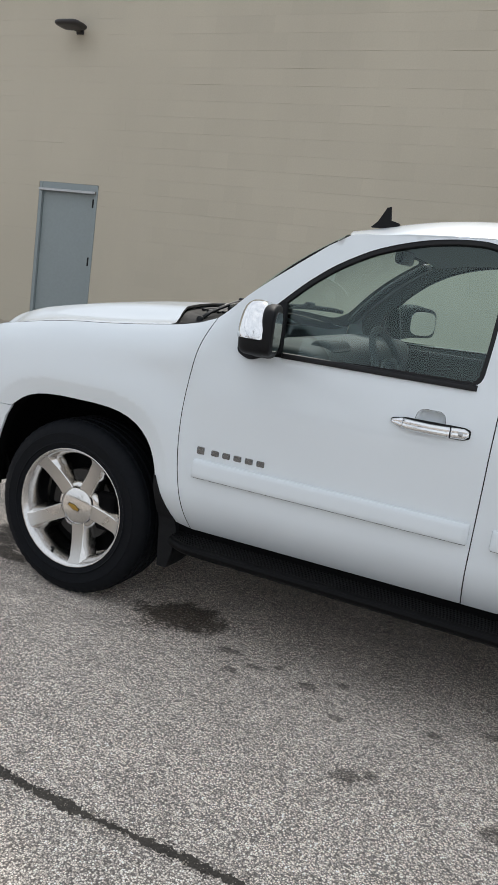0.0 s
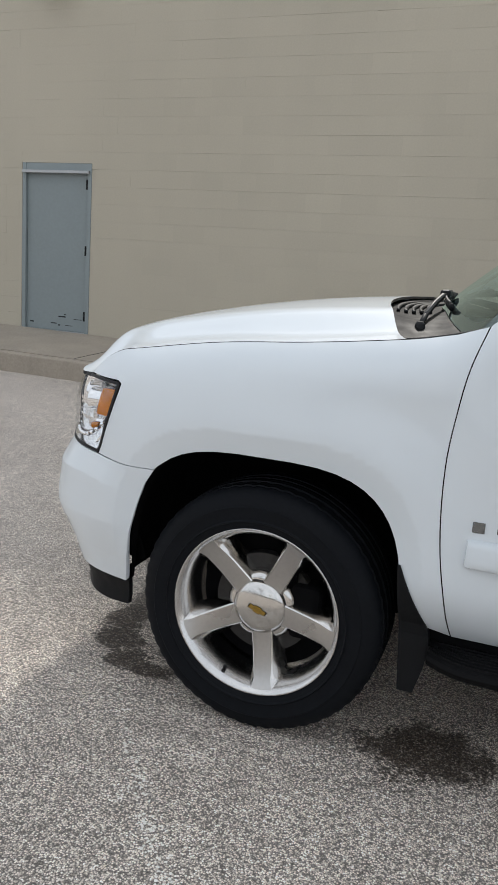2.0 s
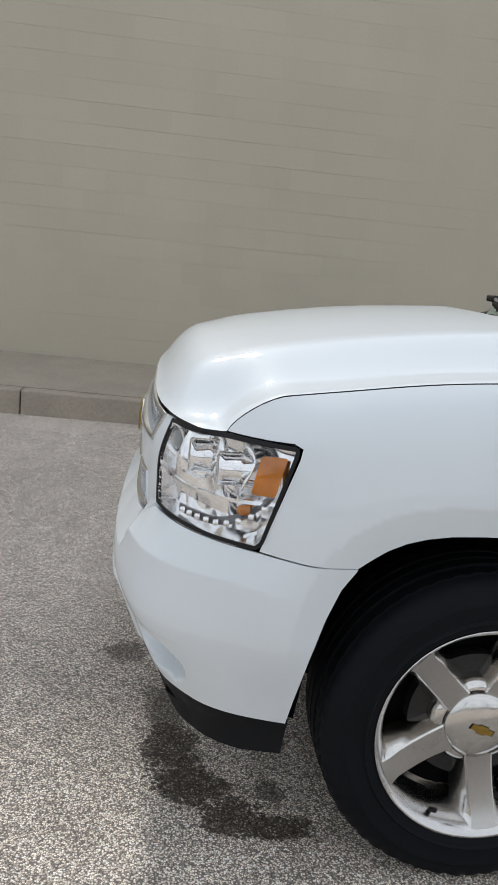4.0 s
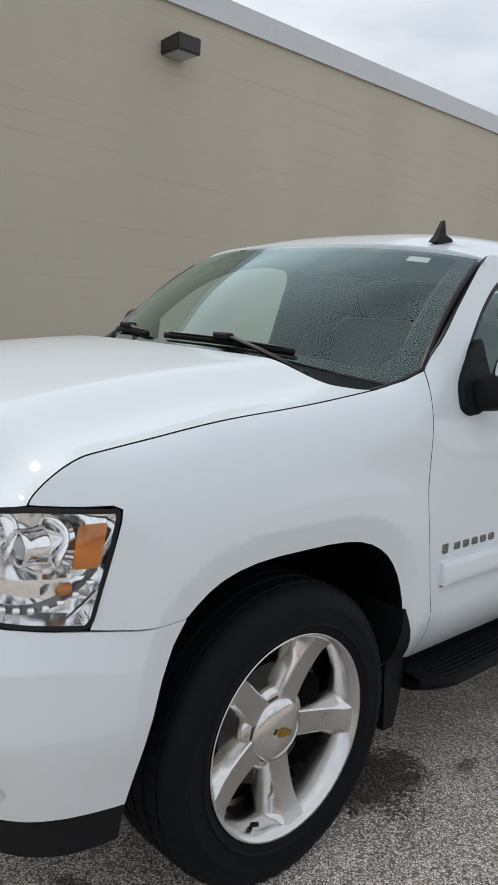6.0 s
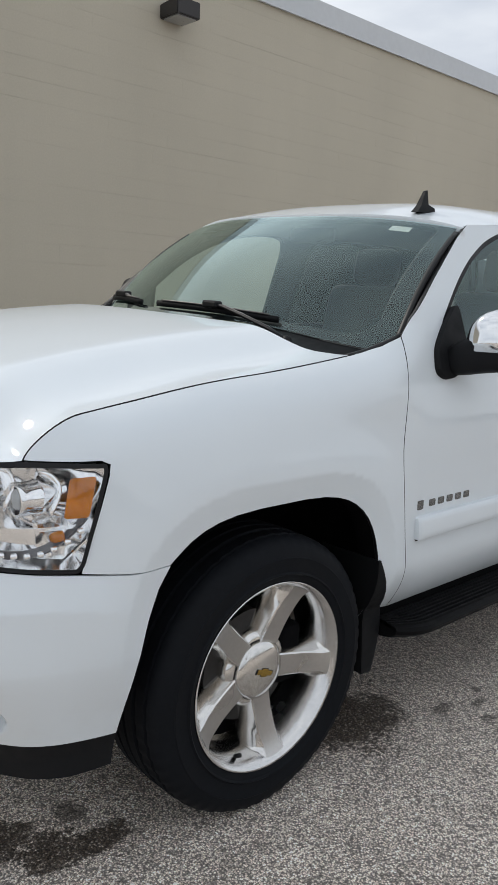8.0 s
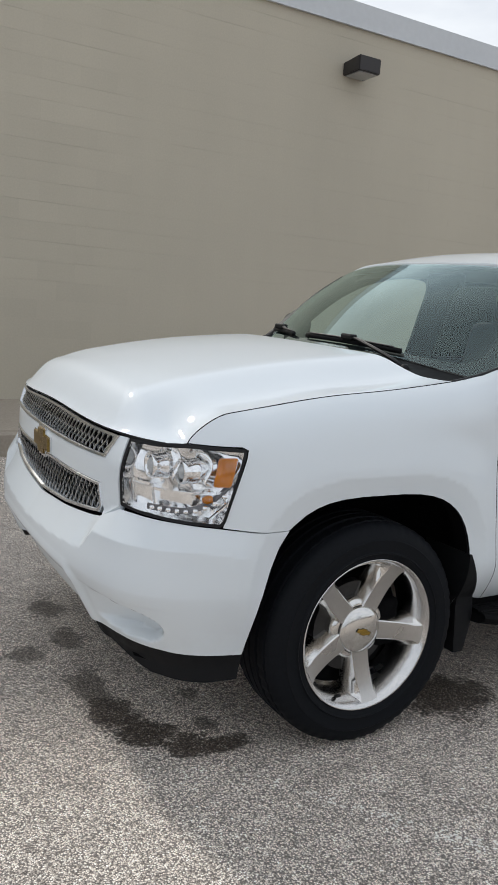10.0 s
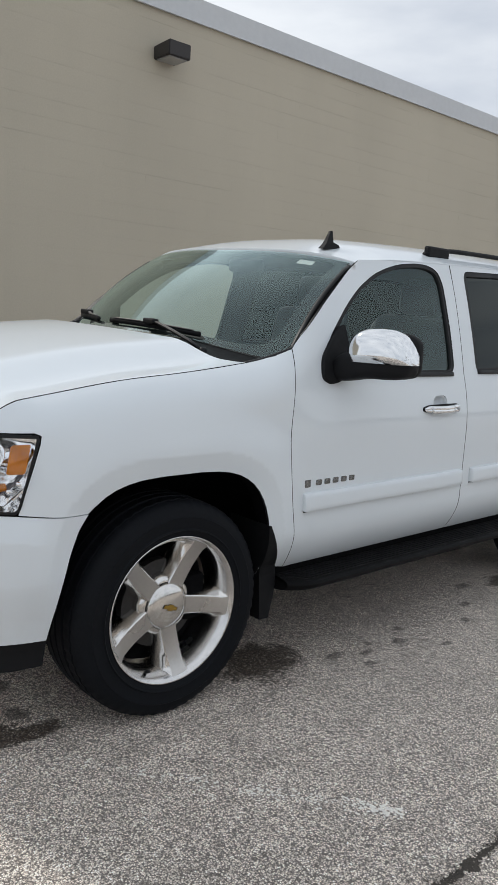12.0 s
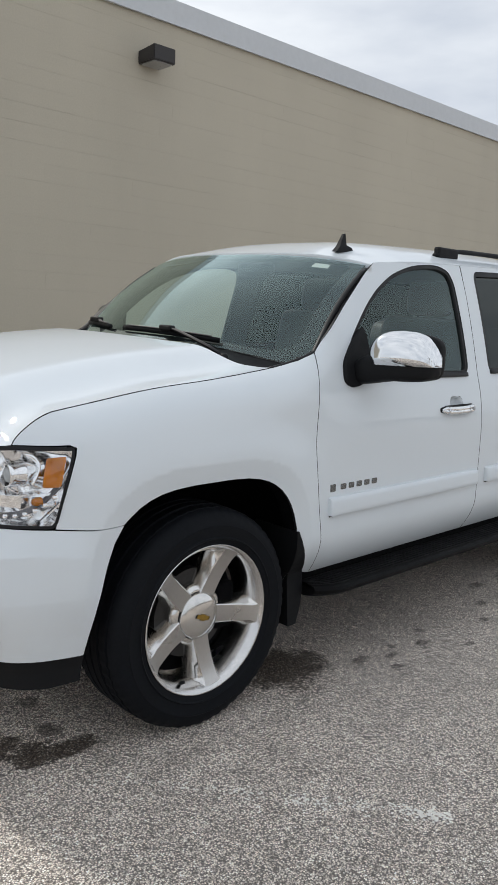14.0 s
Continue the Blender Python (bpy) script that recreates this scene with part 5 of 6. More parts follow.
def build_nose():
    top = [(S_NOSE, 0.729), (s_front(0.3), 0.749), (s_front(0.55), 0.777), (s_front(0.605), 0.789), (s_front(0.70), 0.834), (s_front(0.76), 0.834), (s_at(-0.70), 0.8275), (s_at(-0.587), 0.8175), (s_at(-0.48), 0.8068), (-0.366, 0.8030)]
    arch = [(s_at(x), z) for x, z in ((-0.398, 0.753), (-0.424, 0.68), (-0.450, 0.58), (-0.472, 0.47))]
    low = [(s_at(-0.486), 0.390), (s_at(-0.62), 0.394), (s_front(0.84), 0.402), (s_front(0.70), 0.408), (s_front(0.55), 0.409), (s_front(0.44), 0.409), (s_front(0.30), 0.409), (S_NOSE, 0.409)]
    bumper = panel("front_bumper", clean(both(top + arch + low), 0.003), skin, WHITE, suv, "white front bumper cover", res=0.009, thick=0.02)
    dam = [(s_front(0.46), 0.405), (s_front(0.55), 0.405), (s_front(0.70), 0.404), (s_front(0.84), 0.398), (s_at(-0.62), 0.390), (s_at(-0.480), 0.386),
           (s_at(-0.490), 0.297), (s_at(-0.6), 0.291), (s_front(0.8), 0.302), (s_front(0.68), 0.328), (s_front(0.58), 0.356), (s_front(0.50), 0.388)]
    for flip in (1, -1):
        panel("air_dam", clean(dam, 0.003), skin, BLACK_PLASTIC, bumper, "black plastic lower air dam", res=0.03, offset=-0.008, thick=0.02, flip=flip)
    panel("bumper_back", both([(S_NOSE, 0.79), (s_at(-0.46), 0.80), (s_at(-0.46), 0.42), (s_front(0.7), 0.43), (s_front(0.4), 0.45), (S_NOSE, 0.45)]), skin, DARK, bumper, res=0.05, offset=-0.09, skirt=False)
    # painted surround: a bar across, and the strips beside the openings
    hood_line = [(s_front(y), nose_top(y) - 0.010) for y in (0.690, 0.672, 0.648)]
    bar = [(S_NOSE, 0.970), (s_front(0.30), 0.972), (s_front(0.602), 0.978)] + hood_line[::-1] + \
          [(s_front(0.680), 0.92), (s_front(0.690), 0.842), (s_front(0.615), 0.795), (s_front(0.600), 0.825), (s_front(0.580), 0.894), (s_front(0.30), 0.891), (S_NOSE, 0.890)]
    surround = panel("grille_surround", clean(both(bar), 0.003), skin, WHITE, suv, "white painted grille surround and bar", res=0.02, thick=0.03)
    upper = [(S_NOSE, 0.974), (s_front(0.30), 0.976), (s_front(0.596), 0.981), (s_front(0.640), nose_top(0.640) - 0.012)] + [(s_front(y), nose_top(y) - 0.010) for y in np.linspace(0.60, 0.05, 10)] + [(S_NOSE, nose_top(0.0) - 0.010)]
    lower = [(S_NOSE, 0.739), (s_front(0.3), 0.759), (s_front(0.57), 0.793), (s_front(0.596), 0.818), (s_front(0.576), 0.891), (s_front(0.30), 0.887), (S_NOSE, 0.886)]
    for poly in (upper, lower):
        rim = clean(dense(clean(both(poly)), 0.02))
        inner = shrink(rim, 0.008)
        frame_ob = panel("grille_frame", rim, skin, GRILLE_WIRE, surround, "chrome grille frame", holes=[inner], res=0.012, offset=0.004, thick=0.03)
        panel("grille_back", rim, skin, DARK, surround, res=0.05, offset=-0.06, skirt=False)
        # crossed wires of the mesh
        inn = np.array(inner)
        lo, hi = inn.min(0), inn.max(0)
        verts, faces = [], []
        for way, depth in ((1, -0.010), (-1, -0.015)):
            c = lo[0] - 0.3
            while c < hi[0] + 0.3:
                zs = np.arange(lo[1], hi[1], 0.003)
                q = np.stack([c + way * (zs - lo[1]) * 0.76, zs], 1)
                ok = inside(q, inner)
                k0 = None
                for k in range(len(zs) + 1):
                    now = k < len(zs) and ok[k]
                    if now and k0 is None:
                        k0 = k
                    if not now and k0 is not None:
                        if k - k0 > 3:
                            run = np.vstack([q[k0:k:4], q[k - 1]])
                            p = skin(run[:, 0], run[:, 1])
                            pts = []
                            for a, (rs, rz) in zip(p, run):
                                u, w = nose_normal(rs)
                                weave = 0.002 * math.sin(rz * 140 * way)
                                pts.append((a[0] + u * (depth + weave), a[1] - w * (depth + weave), a[2]))
                            v, f = sweep(pts, [(-0.0024, -0.0024), (0.0024, -0.0024), (0.0024, 0.0024), (-0.0024, 0.0024)], up=(-1, 0.02, 0.02))
                            b0 = len(verts)
                            verts += v
                            faces += [tuple(i + b0 for i in t) for t in f]
                        k0 = None
                c += 0.0340
        finish("grille_mesh", verts, faces, GRILLE_WIRE, surround, "chrome diamond mesh", smooth=False)
    # badge in the middle of the grille: a plain slanted gold plate in a chrome rim
    for name, w, h, mat, x in (("badge_rim", 0.118, 0.056, CHROME, -0.895), ("badge_plate", 0.106, 0.045, BRONZE, -0.902)):
        bm = bmesh.new()
        out = [(-w, -h * 0.55), (-w * 0.36, -h * 0.55), (-w * 0.42, -h), (w * 0.36, -h), (w * 0.42, -h * 0.55), (w * 0.94, -h * 0.55), (w, h * 0.55), (w * 0.42, h * 0.55), (w * 0.44, h), (-w * 0.34, h), (-w * 0.38, h * 0.55), (-w * 0.94, h * 0.55)]
        vs = [bm.verts.new((x, a, 0.922 + b)) for a, b in out]
        face = bm.faces.new(vs)
        ext = bmesh.ops.extrude_face_region(bm, geom=[face])
        bmesh.ops.translate(bm, vec=(0.03, 0, 0), verts=[e for e in ext["geom"] if isinstance(e, bmesh.types.BMVert)])
        bmesh.ops.recalc_face_normals(bm, faces=bm.faces)
        part(name, bm, mat, suv, "plain gold badge plate" if mat is BRONZE else "chrome badge rim")


build_nose()


def build_headlamp(flip):
    out = clean(rounded([(s_front(0.700), 0.846), (s_front(0.76), 0.840), (s_at(-0.70), 0.830), (s_at(-0.592), 0.823), (s_at(-0.578), 0.838), (s_at(-0.5215), 1.046), (s_at(-0.5235), 1.061), (s_at(-0.60), 1.064), (s_at(-0.685), 1.066),
                         (s_front(0.80), nose_top(0.80) - 0.008), (s_front(0.74), nose_top(0.74) - 0.008), (s_front(0.700), nose_top(0.700) - 0.010), (s_front(0.690), 0.93)], 0.007, 4))
    rim = clean(dense(out, 0.02))
    inner = shrink(rim, 0.009)
    lamp = panel("headlamp", rim, skin, BLACK_TRIM, suv, "clear headlamp in a black rim", holes=[inner], res=0.012, offset=0.003, thick=0.010, flip=flip)
    lens = panel("lens", shrink(inner, -0.003), skin, LENS, lamp, "clear polycarbonate lens", res=0.03, offset=0.001, skirt=False, flip=flip)
    lens.visible_shadow = False
    s0, s1 = min(p[0] for p in inner), max(p[0] for p in inner)

    def deep(s, z):
        p = skin(s, z)
        u = (np.asarray(s) - s0) / (s1 - s0)
        d = 0.082 - 0.050 * sstep(0.70, 1.0, u) * sstep(0.95, 0.86, z) - 0.044 * sstep(0.78, 1.0, u) + 0.009 * np.sin(u * 13 + z * 18) - 0.030 * sstep(0.16, 0.0, u)
        nx, ny = np.interp(s, S_AXIS, N_X), np.interp(s, S_AXIS, N_Y)
        p[:, 0] -= nx * d
        p[:, 1] += ny * d
        return p
    panel("reflector", shrink(inner, -0.006), deep, REFLECTOR, lamp, "bright chrome reflector", res=0.014, skirt=False, flip=flip)
    wall_verts, wall_faces = [], []
    ring_pts = np.array(inner)
    a, b = skin(ring_pts[:, 0], ring_pts[:, 1]), deep(ring_pts[:, 0], ring_pts[:, 1])
    n = len(a)
    wall_verts = [tuple(v) for v in a] + [tuple(v) for v in b]
    wall_faces = [(i, (i + 1) % n, n + (i + 1) % n, n + i) for i in range(n)]
    if flip < 0:
        wall_verts, wall_faces = [(x, -y, z) for x, y, z in wall_verts], [f[::-1] for f in wall_faces]
    finish("lamp_wall", wall_verts, wall_faces, REFLECTOR, lamp)

    def aimed(s, z, profile, mat, name, label="", steps=32):
        p = skin(np.array([s]), np.array([z]))[0]
        nx, ny = float(np.interp(s, S_AXIS, N_X)), float(np.interp(s, S_AXIS, N_Y))
        fwd = Vector((-1.0, -0.04, 0)).normalized()
        side = fwd.cross(Vector((0, 0, 1)))
        v, f = lathe(profile, steps)
        o = Vector(p)
        v = [tuple(o + side * q[0] - fwd * q[1] + Vector((0, 0, q[2]))) for q in v]
        if flip < 0:
            v, f = [(x, -y, zz) for x, y, zz in v], [t[::-1] for t in f]
        finish(name, v, f, mat, lamp, label)
    w = s1 - s0
    def barrel(y, x, z, r, length, profile, mat, name, label="", steps=36):
        """A turned piece about a forward axis; profile of (radius, distance behind the front)."""
        v, f = lathe(profile, steps)
        v = [(x + q[1], (y + q[0]) * flip, z + q[2]) for q in v]
        finish(name, v, f if flip > 0 else [t[::-1] for t in f], mat, lamp, label)
    for y, x, z, r, deep_x in ((-0.835, -0.688, 0.978, 0.040, 0.105), (-0.742, -0.752, 0.982, 0.043, 0.120)):
        barrel(y, x, z, r, deep_x, [(r * 0.62, 0.020), (r * 0.80, 0.004), (r * 0.90, 0.0), (r * 0.98, 0.004), (r, 0.012), (r * 0.97, 0.016), (r * 0.97, 0.045), (r * 1.03, 0.049), (r * 1.03, 0.056), (r * 1.0, 0.060), (r * 1.06, 0.085), (r * 1.30, deep_x)], REFLECTOR, "projector_barrel", "polished projector barrel with a bright ring")
        barrel(y, x, z, r, deep_x, [(r * 0.66, 0.016), (r * 0.56, 0.006), (r * 0.36, 0.000), (0.0, -0.003)], BULB_GLASS, "projector_lens", "glassy projector lens")
        barrel(y, x, z, r, deep_x, [(r * 0.74, 0.010), (r * 0.64, 0.013), (r * 0.64, 0.022)], LENS_SMOKE, "projector_collar", "dark collar inside the ring")
        # half-round hood behind the barrel
        arc = [Vector((x + 0.070 + 0.012 * math.sin(t * 3), (y + (r + 0.020) * math.cos(t)) * flip, z + (r + 0.018) * math.sin(t))) for t in np.linspace(-0.5, math.pi + 0.5, 26)]
        v, f = sweep(arc, [(-0.014, -0.002), (0.014, -0.004), (0.014, 0.000), (-0.014, 0.002)], up=(1, 0, 0))
        finish("projector_hood", v, f, REFLECTOR, lamp, "chrome hood round the projector")

    def inner_place(u, z, depth):
        p = skin(np.array([s0 + u * w]), np.array([z]))[0]
        nx, ny = float(np.interp(s0 + u * w, S_AXIS, N_X)), float(np.interp(s0 + u * w, S_AXIS, N_Y))
        return Vector((p[0] - nx * depth, (p[1] + ny * depth) * flip, p[2]))

    def rib(name, line, half, mat, depth, label=""):
        v, f = sweep([inner_place(u, z, depth) for u, z in line], [(-half, -0.003), (half, -0.003), (half, 0.003), (-half, 0.003)], up=(-1, 0.02, 0.02))
        finish(name, v, f, mat, lamp, label, smooth=False)
    strip = [(u, 0.862 + 0.62 * max(0.0, u - 0.50) ** 2.2) for u in np.linspace(0.24, 0.90, 20)]
    rib("led_strip", strip, 0.0095, LENS_SMOKE, 0.020, "dark strip of small daytime lamps")
    for u, z in strip[1:-1:2]:
        aimed(s0 + u * w, z, [(0.0075, 0.020), (0.0070, 0.010), (0.004, 0.008), (0.0, 0.0075)], REFLECTOR, "daytime_led", steps=10)
    rib("divider", [(u, 0.928 - 0.010 * math.sin(math.pi * u)) for u in np.linspace(0.06, 0.94, 14)], 0.004, REFLECTOR, 0.022)
    rib("divider", [(0.27 + 0.03 * t, 0.928 - 0.075 * t) for t in np.linspace(0, 1, 5)], 0.004, REFLECTOR, 0.026)
    rib("divider", [(0.98 - 0.22 * t, 0.925 - 0.082 * t) for t in np.linspace(0, 1, 6)], 0.003, REFLECTOR, 0.014)
    aimed(s0 + 0.66 * w, 0.903, [(0.013, 0.05), (0.012, 0.03), (0.008, 0.022), (0.0, 0.020)], AMBER, "indicator_bulb", "amber bulb", 20)

    def shelf(s, z):
        return deep(s, z) * 0.45 + skin(s, z) * 0.55
    panel("lamp_tray", [(s0 + 0.32 * w, 0.886), (s0 + 0.62 * w, 0.882), (s0 + 0.62 * w, 0.912), (s0 + 0.32 * w, 0.914)], shelf, REFLECTOR, lamp, res=0.02, flip=flip)
    amber = clean(rounded([(s1 - 0.092, 0.945), (s1 - 0.036, 0.945), (s1 - 0.016, 1.036), (s1 - 0.078, 1.034)], 0.008, 3))
    panel("side_reflector", amber, skin, AMBER, lamp, "amber corner reflector", res=0.012, offset=-0.008, thick=0.006, flip=flip)


for flip in (1, -1):
    build_headlamp(flip)

# ---- wheels ----
WHEEL_Y, REAR_Y = 0.838, 0.812


def build_wheel():
    """A five-spoke wheel about the origin, outer face towards -y."""
    v, f = lathe([(0.262, 0.11), (0.250, 0.10), (0.242, 0.02), (0.238, -0.06), (0.246, -0.100), (0.254, -0.116), (0.261, -0.128), (0.268, -0.134), (0.272, -0.138), (0.2735, -0.132), (0.270, -0.118), (0.262, -0.112)], 72)
    wheel = finish("wheel", v, f, ALLOY_RIM, None, "polished five-spoke alloy wheel")
    # tyre: tread with grooves, shoulders, sidewall with a rim protector
    half = [(0.268, -0.118), (0.272, -0.130), (0.282, -0.137), (0.292, -0.140), (0.297, -0.146), (0.302, -0.141), (0.330, -0.143), (0.342, -0.1455), (0.345, -0.1425), (0.362, -0.139), (0.378, -0.131), (0.388, -0.122), (0.3955, -0.110),
            (0.3985, -0.098), (0.3905, -0.096), (0.3905, -0.089), (0.4000, -0.087), (0.4010, -0.052), (0.3915, -0.050), (0.3915, -0.040), (0.4015, -0.038), (0.4020, -0.006), (0.392, -0.005)]
    prof = half + [(r, -y) for r, y in half[::-1]]
    v, f = lathe(prof, 168)
    v = [(x, y * (1 + 0.05 * max(0.0, -z - 0.36) / 0.04), max(z, -0.400)) for x, y, z in v]
    n = len(prof)
    # shoulder blocks: every third step dips into a notch
    v = [((x * 0.991, y * 0.995, z * 0.991) if (i // n) % 3 == 0 and (10 <= i % n <= 13 or n - 14 <= i % n <= n - 11 or i % n in (16, 17)) else (x, y, z)) for i, (x, y, z) in enumerate(v)]
    tyre = finish("tyre", v, f, RUBBER, wheel, "black road tyre", smooth=True)
    bm = bmesh.new()
    bm.from_mesh(tyre.data)
    for e in bm.edges:
        e.smooth = not (len(e.link_faces) == 2 and e.calc_face_angle() > 0.55)
    bm.to_mesh(tyre.data)
    bm.free()
    # spokes: a flat satin face between broad polished flanks that flare into the rim
    for i in range(5):
        a = radians(-81 + 72 * i)
        bm = bmesh.new()
        rows = []
        for r, w, y, g, d in ((0.070, 0.0330, -0.080, 0.024, 0.060), (0.095, 0.0320, -0.081, 0.025, 0.060), (0.130, 0.0310, -0.084, 0.026, 0.062), (0.170, 0.0305, -0.090, 0.028, 0.064), (0.205, 0.0305, -0.099, 0.030, 0.064), (0.230, 0.0290, -0.108, 0.035, 0.060), (0.246, 0.0320, -0.116, 0.044, 0.052), (0.258, 0.0380, -0.124, 0.058, 0.040)):
            rows.append([bm.verts.new(q) for q in ((r, y + d + 0.02, -w - g * 0.86), (r, y + d, -w - g), (r, y + d * 0.46, -w - g * 0.62), (r, y + 0.003, -w - 0.003), (r, y, -w + 0.001), (r, y - 0.001, 0), (r, y, w - 0.001), (r, y + 0.003, w + 0.003), (r, y + d * 0.46, w + g * 0.62), (r, y + d, w + g), (r, y + d + 0.02, w + g * 0.86))])
        for p, q in zip(rows[:-1], rows[1:]):
            for k in range(10):
                f = bm.faces.new((p[k], p[k + 1], q[k + 1], q[k]))
                if k in (4, 5):
                    f.material_index = 1
        bmesh.ops.rotate(bm, verts=bm.verts, cent=(0, 0, 0), matrix=Matrix.Rotation(-a, 3, "Y"))
        bmesh.ops.recalc_face_normals(bm, faces=bm.faces)
        for e in bm.edges:
            if len(e.link_faces) == 2 and e.calc_face_angle() > 0.35:
                e.smooth = False
        s = part("spoke", bm, ALLOY, wheel, "", True)
        s.data.materials.append(ALLOY_FACE)
    # hub plate with lobes between the spokes, and its cap
    v, f = lathe([(0.114, -0.010), (0.113, -0.050), (0.108, -0.064), (0.098, -0.072), (0.090, -0.075), (0.0, -0.075)], 60)
    v = [(x * k, y, z * k) for x, y, z in v for k in [1 - 0.05 * math.cos(5 * (math.atan2(z, x) + radians(81)))]]
    finish("hub_plate", v, f, ALLOY, wheel)

    def cap_ring(profile):
        v, f = lathe(profile, 50)
        return [(x * k, y, z * k) for x, y, z in v for k in [1 + 0.012 * math.cos(5 * math.atan2(z, x) + 2.4)]], f
    v, f = cap_ring([(0.087, -0.066), (0.0868, -0.081), (0.083, -0.0865), (0.070, -0.0935), (0.052, -0.0993), (0.030, -0.1030), (0.0, -0.1040)])
    finish("centre_cap", v, f, ALLOY, wheel, "smooth silver centre cap")
    # Black ring painting the dark of the gap round the cap.
    v, f = cap_ring([(0.0895, -0.060), (0.0895, -0.0765), (0.0868, -0.0765), (0.0868, -0.060)])
    finish("cap_gap", v, f, BLACK_TRIM, wheel)
    w, h = 0.030, 0.0115
    out = [(-w, -h * 0.6), (-w * 0.35, -h * 0.6), (-w * 0.40, -h), (w * 0.34, -h), (w * 0.40, -h * 0.6), (w * 0.92, -h * 0.6), (w, h * 0.6), (w * 0.42, h * 0.6), (w * 0.44, h), (-w * 0.34, h), (-w * 0.38, h * 0.6), (-w * 0.92, h * 0.6)]
    for name, grow, lift, mat in (("badge_edge", 1.10, 0.0, BLACK_TRIM), ("cap_badge", 1.0, 0.0012, GOLD)):
        bm = bmesh.new()
        face = bm.faces.new([bm.verts.new((a * grow * 0.94 + b * grow * 0.33, -0.1045 - lift, b * grow * 0.94 - a * grow * 0.33)) for a, b in out])
        ext = bmesh.ops.extrude_face_region(bm, geom=[face])
        bmesh.ops.translate(bm, vec=(0, 0.004, 0), verts=[e for e in ext["geom"] if isinstance(e, bmesh.types.BMVert)])
        bmesh.ops.recalc_face_normals(bm, faces=bm.faces)
        part(name, bm, mat, wheel, "small plain gold badge plate" if mat is GOLD else "")
    # brake disc, caliper, and a flat black disc standing in for shade behind
    v, f = lathe([(0.09, -0.035), (0.165, -0.035), (0.165, 0.0), (0.09, 0.0)], 40, close=True)
    finish("brake_disc", v, f, DARK_DISC, wheel, "worn grey brake disc", smooth=False)
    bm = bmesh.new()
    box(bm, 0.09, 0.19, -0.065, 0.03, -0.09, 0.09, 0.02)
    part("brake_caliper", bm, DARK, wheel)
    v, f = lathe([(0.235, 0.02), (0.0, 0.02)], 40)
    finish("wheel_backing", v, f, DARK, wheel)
    a = radians(-113)
    v, f = sweep([(0.243 * math.cos(a), -0.098, 0.243 * math.sin(a)), (0.232 * math.cos(a), -0.116, 0.232 * math.sin(a))], ring(0.0065, 8), up=(1, 0, 0.3))
    finish("valve", v, f, BLACK_TRIM, wheel, "black valve stem")
    return wheel


wheel = build_wheel()
wheel.parent = suv
wheel.location = (0.0, -WHEEL_Y, HUB_Z)
for m in (pose(BASE, -REAR_Y, HUB_Z, 0, 28, 0), pose(0, WHEEL_Y, HUB_Z, 0, 0, 180), pose(BASE, REAR_Y, HUB_Z, 0, 40, 180)):
    copy_thing(wheel, m)


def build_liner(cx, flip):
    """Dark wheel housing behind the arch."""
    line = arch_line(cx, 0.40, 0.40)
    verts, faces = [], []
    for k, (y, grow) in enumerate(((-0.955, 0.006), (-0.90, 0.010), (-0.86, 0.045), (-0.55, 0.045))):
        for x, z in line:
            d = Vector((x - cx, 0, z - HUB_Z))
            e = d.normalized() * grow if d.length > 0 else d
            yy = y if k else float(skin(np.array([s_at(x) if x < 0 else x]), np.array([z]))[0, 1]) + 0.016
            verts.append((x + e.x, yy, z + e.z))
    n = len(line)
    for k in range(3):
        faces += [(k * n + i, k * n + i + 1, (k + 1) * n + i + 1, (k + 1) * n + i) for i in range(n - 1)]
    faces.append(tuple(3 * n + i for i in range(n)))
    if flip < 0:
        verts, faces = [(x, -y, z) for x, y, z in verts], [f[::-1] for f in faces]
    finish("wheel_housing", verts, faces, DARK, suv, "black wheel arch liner")


